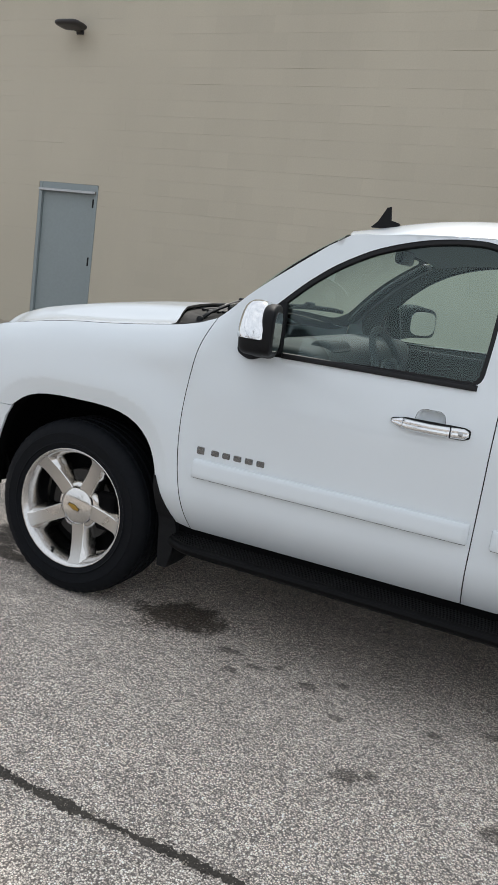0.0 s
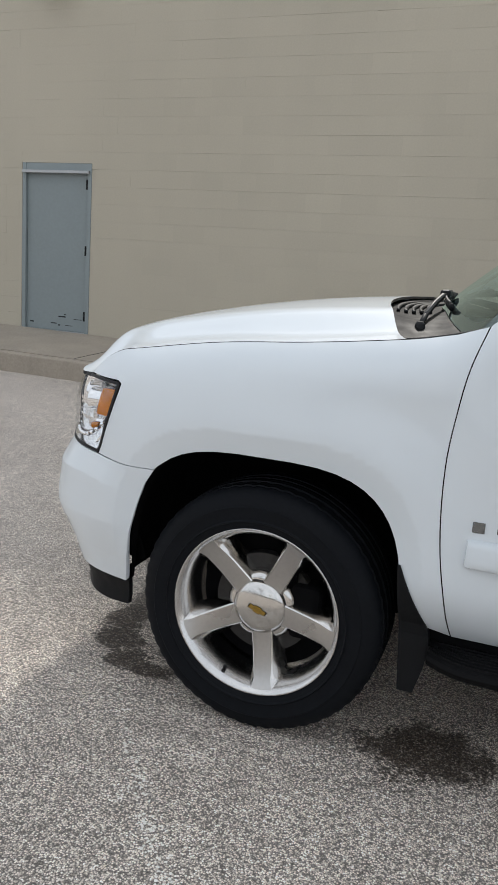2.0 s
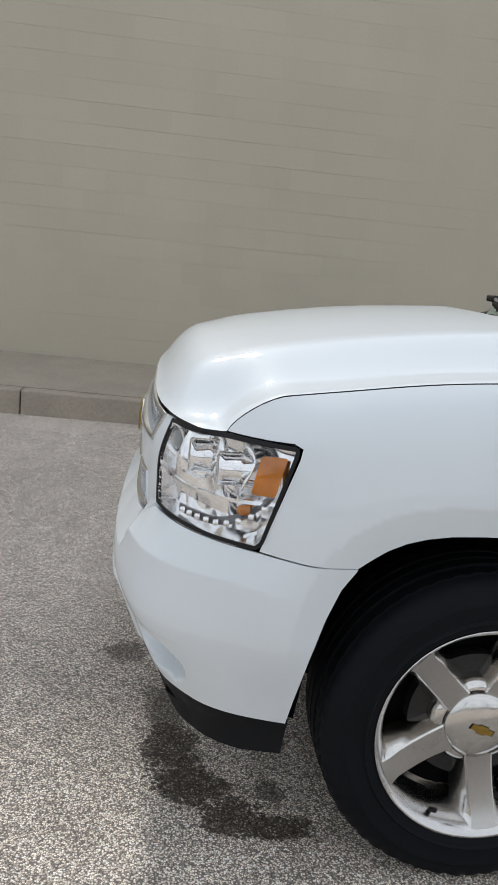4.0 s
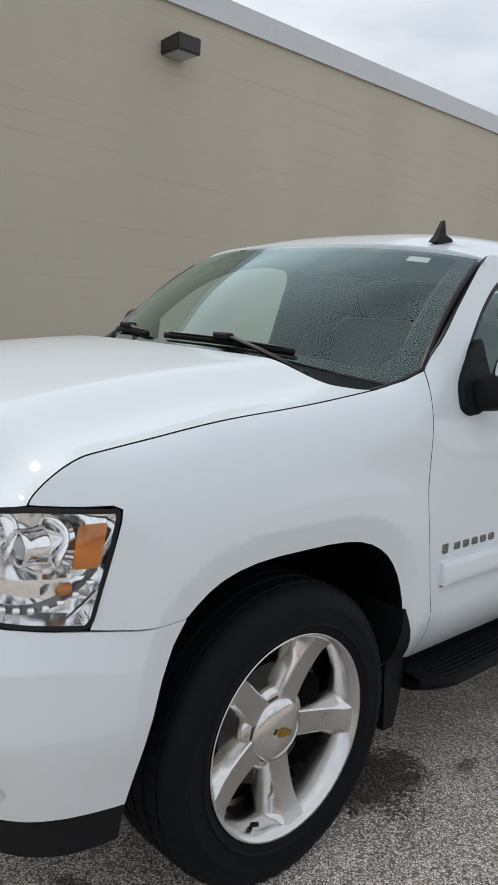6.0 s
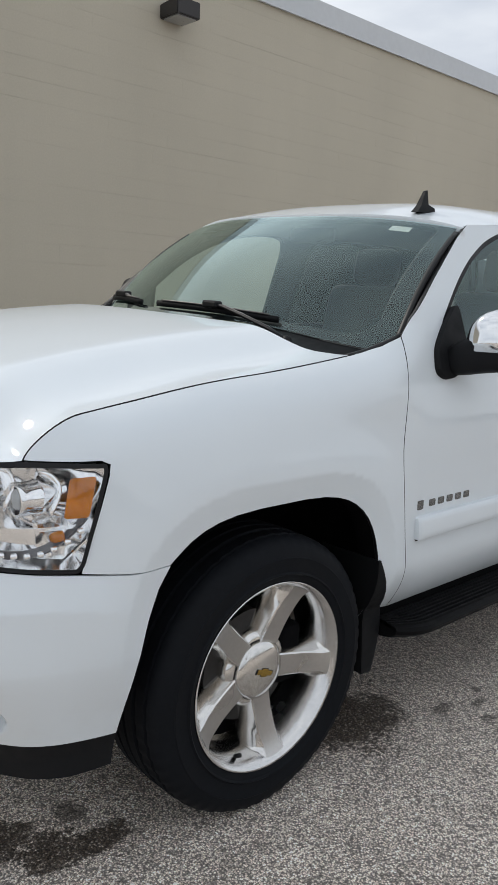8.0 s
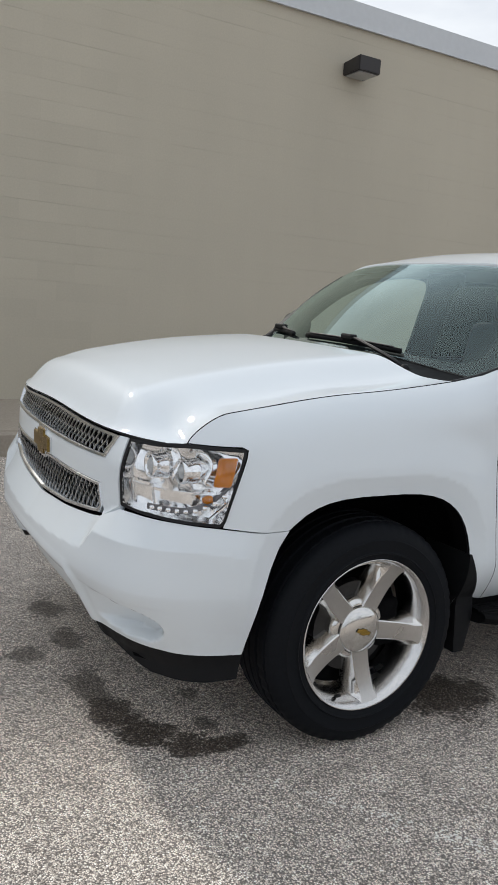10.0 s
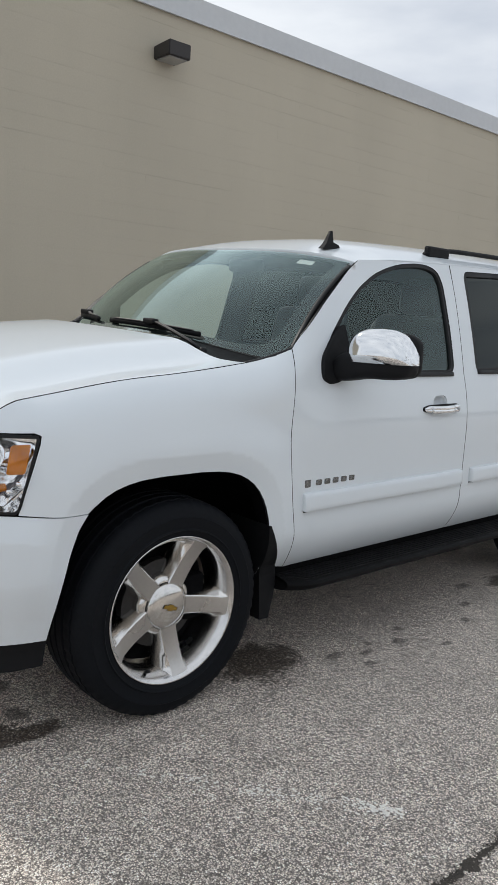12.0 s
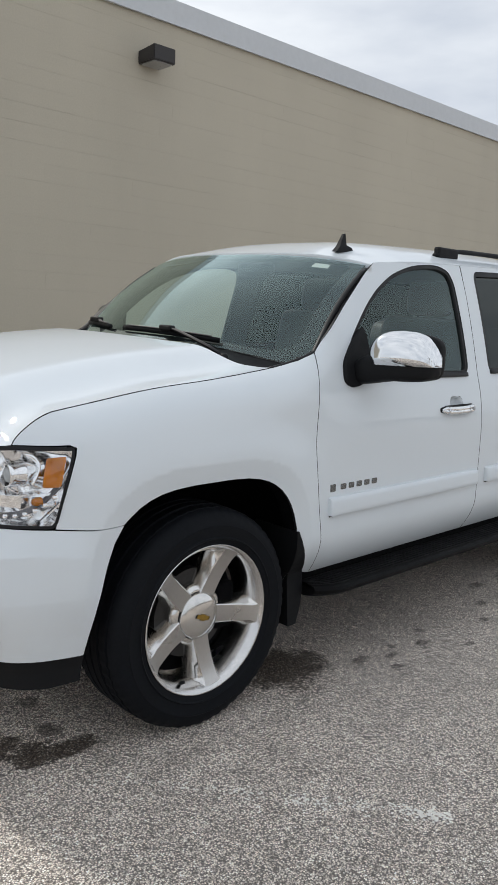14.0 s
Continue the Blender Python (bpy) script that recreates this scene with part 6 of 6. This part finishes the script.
def build_flap(x, flip):
    """A moulded mud flap behind a wheel: a tapered wedge with a rolled outer edge."""
    verts, faces = [], []
    ys = (-0.007, -0.006, 0.002, 0.045, 0.13, 0.23)
    depth = 1.0 if x < 2 else 0.4
    zs = np.linspace(0.245, 0.655, 12)
    for back in (0, 1):
        for z in zs:
            t = (0.655 - z) / 0.41
            thick = float(np.interp(t, (0, 0.12, 0.5, 0.62, 0.8, 1.0), (0.008, 0.026, 0.086, 0.090, 0.074, 0.046))) * depth
            for j, inward in enumerate(ys):
                edge = 0.012 if j == 0 else 0.0
                lift = 0.03 * max(0.0, t - 0.9) / 0.1 if j in (0, 5) else 0.0
                xx = x + 0.030 * t + (thick - edge * 0.5 if back else edge * 0.5)
                verts.append((xx, float(skin(np.array([xx]), np.array([max(z, 0.46)]))[0, 1]) + inward, z + lift * 0.6))
    n, m = len(ys), len(zs)
    k = n * m
    for b in (0, 1):
        for i in range(m - 1):
            for j in range(n - 1):
                q = (b * k + i * n + j, b * k + i * n + j + 1, b * k + (i + 1) * n + j + 1, b * k + (i + 1) * n + j)
                faces.append(q if b else q[::-1])
    for i in range(m - 1):
        faces.append((i * n, (i + 1) * n, k + (i + 1) * n, k + i * n))
        faces.append(((i + 1) * n + n - 1, i * n + n - 1, k + i * n + n - 1, k + (i + 1) * n + n - 1))
    for j in range(n - 1):
        faces.append((j + 1, j, k + j, k + j + 1))
        faces.append(((m - 1) * n + j, (m - 1) * n + j + 1, k + (m - 1) * n + j + 1, k + (m - 1) * n + j))
    if flip < 0:
        verts, faces = [(a, -b, c) for a, b, c in verts], [f[::-1] for f in faces]
    finish("mud_flap", verts, faces, BLACK_PLASTIC, suv, "black moulded mud flap", smooth=False)


def build_board(flip):
    """The running board: ribbed step with a rounded nose."""
    sec = [(-0.86, 0.415), (-0.86, 0.380), (-0.99, 0.374), (-1.030, 0.382), (-1.050, 0.395), (-1.056, 0.410), (-1.050, 0.421), (-1.036, 0.425)]
    y = -1.035
    while y < -0.90:
        sec += [(y, 0.419), (y + 0.003, 0.430), (y + 0.011, 0.430), (y + 0.014, 0.419)]
        y += 0.0195
    xs = np.concatenate([np.linspace(0.535, 0.67, 8), np.linspace(0.74, 2.2, 16), np.linspace(2.27, 2.42, 8)])
    verts, faces, n = [], [], len(sec)
    for x in xs:
        tail = max(0.0, (0.67 - x) / 0.135, (x - 2.27) / 0.15)
        for y, z in sec:
            verts.append((x, y * flip * (1 - 0.055 * tail ** 2 * (y < -0.95)), z - 0.014))
    for i in range(len(xs) - 1):
        faces += [(i * n + j, i * n + (j + 1) % n, (i + 1) * n + (j + 1) % n, (i + 1) * n + j) for j in range(n)]
    faces += [tuple(range(n)), tuple((len(xs) - 1) * n + j for j in range(n))[::-1]]
    if flip < 0:
        faces = [f[::-1] for f in faces]
    board = finish("running_board", verts, faces, BOARD, suv, "black ribbed running board", smooth=False)
    for x in (0.8, 1.45, 2.1):
        bm = bmesh.new()
        box(bm, x, x + 0.06, -0.95 * flip, -0.70 * flip, 0.366, 0.384, 0.004)
        part("bracket", bm, DARK, board)
    bm = bmesh.new()
    box(bm, 0.46, 2.45, -0.90 * flip, -0.84 * flip, 0.38, 0.50, 0.01)
    part("sill", bm, DARK, suv, "black sill below the doors")


def build_mirror(flip):
    """Door mirror: foot, arm housing with a chrome cap, and its glass."""
    def blob(y0, y1, x0, x1, z0, z1, power, name, mat, parent, label="", cut=None):
        verts, faces, nu, nv = [], [], 28, 16
        for j in range(nv + 1):
            b = -math.pi / 2 + math.pi * j / nv
            for i in range(nu):
                a = 2 * math.pi * i / nu
                def sg(c):
                    return math.copysign(abs(c) ** power, c)
                x = (x0 + x1) / 2 + (x1 - x0) / 2 * sg(math.cos(a)) * abs(math.cos(b)) ** power
                z = (z0 + z1) / 2 + (z1 - z0) / 2 * sg(math.sin(a)) * abs(math.cos(b)) ** power
                y = (y0 + y1) / 2 + (y1 - y0) / 2 * sg(math.sin(b))
                if cut:
                    x, y, z = cut(x, y, z)
                verts.append((x, y * flip, z))
        for j in range(nv):
            for i in range(nu):
                k = (i + 1) % nu
                q = (j * nu + i, j * nu + k, (j + 1) * nu + k, (j + 1) * nu + i)
                faces.append(q if flip < 0 else q[::-1])
        return finish(name, verts, faces, mat, parent, label)
    # sail foot on the door
    poly = clean(rounded([(0.715, 1.215), (0.77, 1.192), (0.835, 1.215), (0.90, 1.232), (0.875, 1.445), (0.79, 1.375), (0.725, 1.30)], 0.03, 4))
    foot = panel("mirror_foot", poly, skin, BLACK_PLASTIC, suv, "black door mirror foot", res=0.02, offset=0.022, thick=0.03, flip=flip)
    turn, lift = (0.28, 0.0) if flip > 0 else (0.50, 0.03)
    blob(-1.248, -0.925, 0.764, 0.903, 1.186 + lift, 1.312 + lift, 0.55, "mirror_housing", BLACK_PLASTIC, foot, "black lower mirror housing",
               lambda x, y, z: (x + turn * (-y - 0.98), y, z + 0.045 * min(1, (-y - 0.90) / 0.16)))
    # Passenger's cap is coloured black to keep a bright sun glint off it.
    blob(-1.256, -0.985, 0.758, 0.900, 1.100 + lift, 1.434 + lift, 0.66, "mirror_cap", CHROME if flip > 0 else BLACK_PLASTIC, foot, "upper mirror cap, chrome on one side and black on the other",
         lambda x, y, z: (min(x, 0.872) + turn * (-y - 0.98), y, max(z, 1.296 + lift) - 0.02 * max(0, (-y - 1.15) / 0.12) * (z > 1.34)))
    blob(-1.244, -0.993, 0.852, 0.908, 1.236 + lift, 1.424 + lift, 0.42, "mirror_bezel", BLACK_PLASTIC, foot, "black mirror bezel", lambda x, y, z: (x + turn * (-y - 0.98), y, z - 0.02 * max(0, (-y - 1.15) / 0.12) * (z > 1.34)))
    # glass faces the rear
    verts = []
    for i in range(24):
        a = 2 * math.pi * i / 24
        yy = -1.118 + 0.104 * math.copysign(abs(math.cos(a)) ** 0.6, math.cos(a))
        zz = 1.325 + lift + 0.072 * math.copysign(abs(math.sin(a)) ** 0.6, math.sin(a))
        verts.append((0.908 + turn * (-yy - 0.98), yy * flip, zz))
    n = len(verts)
    verts += [(x - 0.02, y, z) for x, y, z in verts]
    faces = [tuple(range(n)), tuple(range(n, 2 * n))[::-1]] + [(i, n + i, n + (i + 1) % n, (i + 1) % n) for i in range(n)]
    finish("mirror_glass", verts, faces, MIRROR, foot, "mirror glass", smooth=False)


def build_rack(flip):
    """Roof rail on three feet."""
    def at(x, up):
        y = -float(roof_width(x)) + 0.105
        return Vector((x, y * flip, float(roof(np.array([x]), np.array([y]))[0, 2]) + up))
    pts = [at(x, 0.006 + 0.028 * min(1, (x - 1.70) / 0.22, (3.46 - x) / 0.16)) for x in np.linspace(1.70, 3.46, 34)]
    v, f = sweep(pts, [(-0.015, -0.010), (0.015, -0.010), (0.017, 0.003), (0.009, 0.012), (-0.009, 0.012), (-0.017, 0.003)])
    rail = finish("roof_rail", v, f, BLACK_PLASTIC, suv, "black roof rail")
    for x in (1.80, 2.66, 3.38):
        p = at(x, 0.022)
        bm = bmesh.new()
        box(bm, x - 0.09, x + 0.09, p.y - 0.018, p.y + 0.018, p.z - 0.035, p.z + 0.024, 0.010)
        part("rail_foot", bm, BLACK_PLASTIC, rail)


for flip in (1, -1):
    for cx in (0.0, REAR_ARCH):
        build_liner(cx, flip)
    build_flap(0.425, flip)
    build_flap(3.375, flip)
    build_board(flip)
    build_mirror(flip)
    build_rack(flip)


def build_antenna():
    z = 1.786
    bm = bmesh.new()
    prof = [(1.060, z - 0.012, 0.016), (1.086, z + 0.014, 0.013), (1.114, z + 0.070, 0.005), (1.130, z + 0.074, 0.004), (1.136, z + 0.022, 0.009), (1.172, z + 0.012, 0.012), (1.180, z - 0.010, 0.016)]
    a = [bm.verts.new((x, -0.55 - w, zz)) for x, zz, w in prof]
    b = [bm.verts.new((x, -0.55 + w, zz)) for x, zz, w in prof]
    n = len(prof)
    for i in range(n):
        j = (i + 1) % n
        bm.faces.new((a[i], a[j], b[j], b[i]))
    bm.faces.new(a[::-1])
    bm.faces.new(b)
    bmesh.ops.recalc_face_normals(bm, faces=bm.faces)
    part("antenna", bm, BLACK_PLASTIC, suv, "black fin antenna")


build_antenna()


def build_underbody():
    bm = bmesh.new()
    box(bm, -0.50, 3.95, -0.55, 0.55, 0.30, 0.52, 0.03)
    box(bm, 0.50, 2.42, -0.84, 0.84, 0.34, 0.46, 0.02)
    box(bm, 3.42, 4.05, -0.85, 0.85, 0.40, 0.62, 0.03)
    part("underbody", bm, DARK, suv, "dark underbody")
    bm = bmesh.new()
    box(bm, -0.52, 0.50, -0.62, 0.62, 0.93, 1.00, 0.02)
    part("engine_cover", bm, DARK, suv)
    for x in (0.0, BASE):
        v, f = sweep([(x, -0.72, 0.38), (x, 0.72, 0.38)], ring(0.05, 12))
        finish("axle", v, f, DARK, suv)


build_underbody()


# ---- cabin ----
def soft_block(name, x0, x1, y0, y1, z0, z1, mat, r=0.05, lean=0.0, label="", parent=None):
    bm = bmesh.new()
    box(bm, x0, x1, y0, y1, z0, z1, r, 4, pose(0, 0, 0, 0, lean, 0) if lean else None)
    return part(name, bm, mat, parent or suv, label, True)


def build_cabin():
    bm = bmesh.new()
    box(bm, 0.6, 3.9, -0.86, 0.86, 0.52, 0.56)
    part("cabin_floor", bm, GREY_TRIM, suv)
    dash = soft_block("dashboard", 0.62, 1.00, -0.83, 0.83, 0.95, 1.262, GREY_TRIM, 0.07, 0, "grey dashboard")
    soft_block("instrument_hood", 0.86, 0.98, -0.58, -0.26, 1.20, 1.290, GREY_TRIM, 0.05, 0, "", dash)
    soft_block("centre_console", 0.95, 1.75, -0.16, 0.16, 0.56, 0.95, GREY_TRIM, 0.05)
    for y in (-0.42, 0.42):
        seat = soft_block("seat", 1.42, 1.98, y - 0.26, y + 0.26, 0.72, 0.92, SEAT_FABRIC, 0.07, 0, "grey leather front seat")
        soft_block("backrest", 1.86, 2.04, y - 0.26, y + 0.26, 0.85, 1.50, SEAT_FABRIC, 0.07, 12, "", seat)
        soft_block("headrest", 1.99, 2.11, y - 0.14, y + 0.14, 1.50, 1.70, SEAT_FABRIC, 0.05, 8, "", seat)
    bench = soft_block("rear_bench", 2.40, 2.95, -0.70, 0.70, 0.72, 0.92, SEAT_FABRIC, 0.07, 0, "grey leather rear bench")
    soft_block("bench_back", 2.85, 3.02, -0.70, 0.70, 0.85, 1.45, SEAT_FABRIC, 0.07, 12, "", bench)
    # steering wheel
    c, tilt = Vector((1.20, -0.42, 1.19)), Matrix.Rotation(radians(-25), 3, "Y")
    pts = [c + tilt @ Vector((0, 0.19 * math.cos(a), 0.19 * math.sin(a))) for a in np.linspace(0, 2 * math.pi, 36, endpoint=False)]
    v, f = sweep(pts, ring(0.016, 8), True, (1, 0, 0.2))
    wheel_rim = finish("steering_wheel", v, f, GREY_TRIM, suv, "grey steering wheel")
    bm = bmesh.new()
    box(bm, c.x - 0.03, c.x + 0.02, c.y - 0.075, c.y + 0.075, c.z - 0.07, c.z + 0.06, 0.025)
    box(bm, c.x - 0.015, c.x + 0.01, c.y - 0.18, c.y + 0.18, c.z - 0.02, c.z + 0.02, 0.006)
    box(bm, c.x - 0.20, c.x - 0.02, c.y - 0.03, c.y + 0.03, c.z - 0.06, c.z, 0.02)
    part("wheel_boss", bm, GREY_TRIM, wheel_rim, "", True)
    bm = bmesh.new()
    box(bm, 1.06, 1.10, -0.13, 0.13, 1.655, 1.725, 0.02)
    part("rear_view_mirror", bm, BLACK_TRIM, suv, "", True)
    for y in (-0.86, 0.86):
        soft_block("door_card", 0.72, 1.70, min(y, y * 0.93), max(y, y * 0.93), 0.60, 1.215, DOOR_LINING, 0.02)
        soft_block("door_card", 1.76, 2.62, min(y, y * 0.93), max(y, y * 0.93), 0.60, 1.225, DOOR_LINING, 0.02)
    bm = bmesh.new()
    box(bm, 3.72, 3.76, -0.80, 0.80, 0.60, 1.25)
    part("hatch_liner", bm, GREY_TRIM, suv)


build_cabin()


def lean_body(k=0.03, pivot=0.75):
    """The lot falls towards the walk, so the car stands higher on its passenger's side."""
    for ob in list(suv.children_recursive):
        if ob.type != "MESH" or ob.name.startswith("wheel") and ob.name.split(".")[0] == "wheel" or (ob.parent is not suv and ob.parent.name.split(".")[0] == "wheel"):
            continue
        me = ob.data
        n = len(me.vertices)
        co = np.empty(n * 3)
        me.vertices.foreach_get("co", co)
        co = co.reshape(n, 3)
        d = co[:, 1] + pivot
        co[:, 2] += k * 0.5 * (d + np.sqrt(d * d + 0.0144)) - k * 0.5 * 0.03
        co[:, 1] -= k * (co[:, 2] - 0.4) * np.clip((co[:, 1] + 0.8) / 1.6, 0, 1.05)
        me.vertices.foreach_set("co", co.ravel())
        me.update()


lean_body()


# ---- surroundings behind the walk and far off ----
def bare_tree(x, y, height, seed, name="bare_tree"):
    rnd = random.Random(seed)
    verts, faces = [], []

    def limb(a, way, length, r, depth):
        b = a + way * length
        pts = [a, a.lerp(b, 0.5) + Vector((rnd.uniform(-.06, .06), rnd.uniform(-.06, .06), 0)) * length, b]
        side = way.cross(Vector((0.3, 0.9, 0.2))).normalized()
        up = side.cross(way)
        k0 = len(verts)
        for i, p in enumerate(pts):
            rr = r * (1 - 0.22 * i)
            for j in range(5):
                q = 2 * math.pi * j / 5
                verts.append(tuple(p + side * rr * math.cos(q) + up * rr * math.sin(q)))
        for i in range(2):
            for j in range(5):
                faces.append((k0 + i * 5 + j, k0 + i * 5 + (j + 1) % 5, k0 + (i + 1) * 5 + (j + 1) % 5, k0 + (i + 1) * 5 + j))
        if depth == 0:
            return
        for _ in range(3 if depth > 2 else 4):
            t = rnd.uniform(0.55, 1.0)
            turn = Vector((rnd.uniform(-1, 1), rnd.uniform(-1, 1), rnd.uniform(-0.15, 0.75)))
            limb(a.lerp(b, t), (way * 0.75 + turn * 0.8).normalized(), length * rnd.uniform(0.55, 0.8), r * 0.52, depth - 1)
    tree = tagged(new(name), "bare leafless winter tree beyond the lot", "tree", "bare trees")
    tree.location = (x, y, 0)
    limb(Vector((0, 0, 0)), Vector((0, 0, 1)), height * 0.30, height * 0.022, 5)
    finish("trunk", verts, faces, BARK, tree)
    return tree


# Out of view: a row added for reflections, the last for the door glass.
for k, (x, y, h) in enumerate(((-14, -34, 11), (3, -38, 12), (17, -33, 10), (-30, -40, 12), (36, -42, 12), (-5.2, -25, 15))):
    bare_tree(x, y, h, 20 + k)
bare_tree(64.0, 16.0, 9.0, 51)


def far_hedge():
    """A low ragged belt of shrubs behind the walk, unseen, added for reflections."""
    rnd = random.Random(8)
    verts, faces = [], []
    for i in range(420):
        x, y = rnd.uniform(-90, 90), rnd.uniform(-62, -50)
        r, h = rnd.uniform(1.0, 2.6), rnd.uniform(1.4, 3.8)
        k = len(verts)
        verts.append((x, y, h))
        n = 7
        for j in range(n):
            a = 2 * math.pi * j / n
            verts.append((x + r * math.cos(a) * rnd.uniform(0.7, 1.2), y + r * math.sin(a), h * rnd.uniform(0.45, 0.8)))
        for j in range(n):
            verts.append((x + r * 1.05 * math.cos(2 * math.pi * j / n), y + r * 1.05 * math.sin(2 * math.pi * j / n), 0))
        for j in range(n):
            l = (j + 1) % n
            faces += [(k, k + 1 + j, k + 1 + l), (k + 1 + j, k + 1 + n + j, k + 1 + n + l, k + 1 + l)]
    tagged(finish("far_shrubs", verts, faces, BARK, smooth=False), "ragged brown belt of shrubs added out of view for reflections", "shrubs", kind="stuff")


far_hedge()


def far_car():
    car = tagged(new("parked_car"), "small dark green parked car far across the lot", "car")
    car.location = (58.0, 10.6, 0)
    paint = simple("dark_green_car_paint", (0.05, 0.09, 0.07), 0.3, 0, 20, 0.05, 0.0, 1.0)
    bm = bmesh.new()
    box(bm, -2.2, 2.2, -0.85, 0.85, 0.28, 0.85, 0.18, 3)
    body = part("body", bm, paint, car)
    bm = bmesh.new()
    box(bm, -1.1, 1.3, -0.72, 0.72, 0.80, 1.38, 0.22, 3)
    part("cabin", bm, LENS_SMOKE, car)
    for x in (-1.35, 1.35):
        for y in (-0.75, 0.75):
            v, f = lathe([(0.0, -0.1), (0.2, -0.1), (0.31, -0.09), (0.31, 0.09), (0.2, 0.1), (0.0, 0.1)], 20)
            finish("wheel", [(a + x, b + y, c + 0.31) for a, b, c in v], f, RUBBER, car)


far_car()


# ---- wall blocks ----
def build_blocks():
    """Courses of painted blocks, 0.406 x 0.203 m; the nearest as pieces, the rest joined."""
    bw, bh, y0, y1 = 0.4064, 0.2032, WALL_Y, WALL_Y + 0.012
    firsts = []
    for k in range(4):
        bm = bmesh.new()
        box(bm, 0.0, bw, y0, y1 + 0.002, 0.0002 + 0.0003 * k, bh - 0.0002 - 0.0002 * ((k * 3) % 4))
        firsts.append(part("block", bm, WALL, wall_front))
    data = [b.data for b in firsts]
    rnd = random.Random(3)
    verts, faces, pieces = [], [], 0
    base = PAVE - 3 * bh
    rows = int(math.ceil((WALL_TOP - base) / bh))
    for r in range(rows):
        z = base + r * bh
        x = WALL_X0 - (bw / 2 if r % 2 else 0)
        while x < WALL_X1:
            a, b = max(x, WALL_X0), min(x + bw, WALL_X1)
            top = min(z + bh, WALL_TOP)
            spans = [(a, b)]
            if z < 2.64:
                spans = [(p, q) for p, q in ((a, min(b, -5.83)), (max(a, -4.80), b)) if q - p > 0.01] if b > -5.83 and a < -4.80 else [(a, b)]
                if z + bh > 2.64:
                    # cut blocks over the door head
                    p, q = max(a, -5.83), min(b, -4.80)
                    if q - p > 0.01:
                        k = len(verts)
                        for yy in (y0, y1 + 0.002):
                            verts += [(p, yy, 2.633), (q, yy, 2.633), (q, yy, top - 0.0002), (p, yy, top - 0.0002)]
                        faces += [(k, k + 1, k + 2, k + 3), (k + 1, k, k + 4, k + 5), (k + 2, k + 1, k + 5, k + 6), (k + 3, k + 2, k + 6, k + 7), (k, k + 3, k + 7, k + 4)]
            out = rnd.uniform(-0.0004, 0.0004)
            for p, q in spans:
                whole = q - p > bw - 0.001 and top - z > bh - 0.001
                if whole and -4.2 < x < 1.2 and z > 1.0 and pieces < 280:
                    ob = firsts[pieces] if pieces < 4 else new("block", data[rnd.randrange(4)])
                    ob.parent = wall_front
                    ob.location = (p, out, z)
                    pieces += 1
                else:
                    k, lo, hi = len(verts), rnd.choice((0.0001, 0.0002, 0.0005, 0.0011)), rnd.choice((0.0001, 0.0002, 0.0007))
                    for yy in (y0 + out, y1 + 0.002):
                        verts += [(p, yy, z + lo), (q, yy, z + lo), (q, yy, top - hi), (p, yy, top - hi)]
                    faces += [(k, k + 1, k + 2, k + 3), (k + 1, k, k + 4, k + 5), (k + 2, k + 1, k + 5, k + 6), (k + 3, k + 2, k + 6, k + 7), (k, k + 3, k + 7, k + 4)]
            x += bw
    rest = finish("block_courses", verts, faces, WALL, wall_front, smooth=False)
    tagged(rest, kind="stuff")


build_blocks()
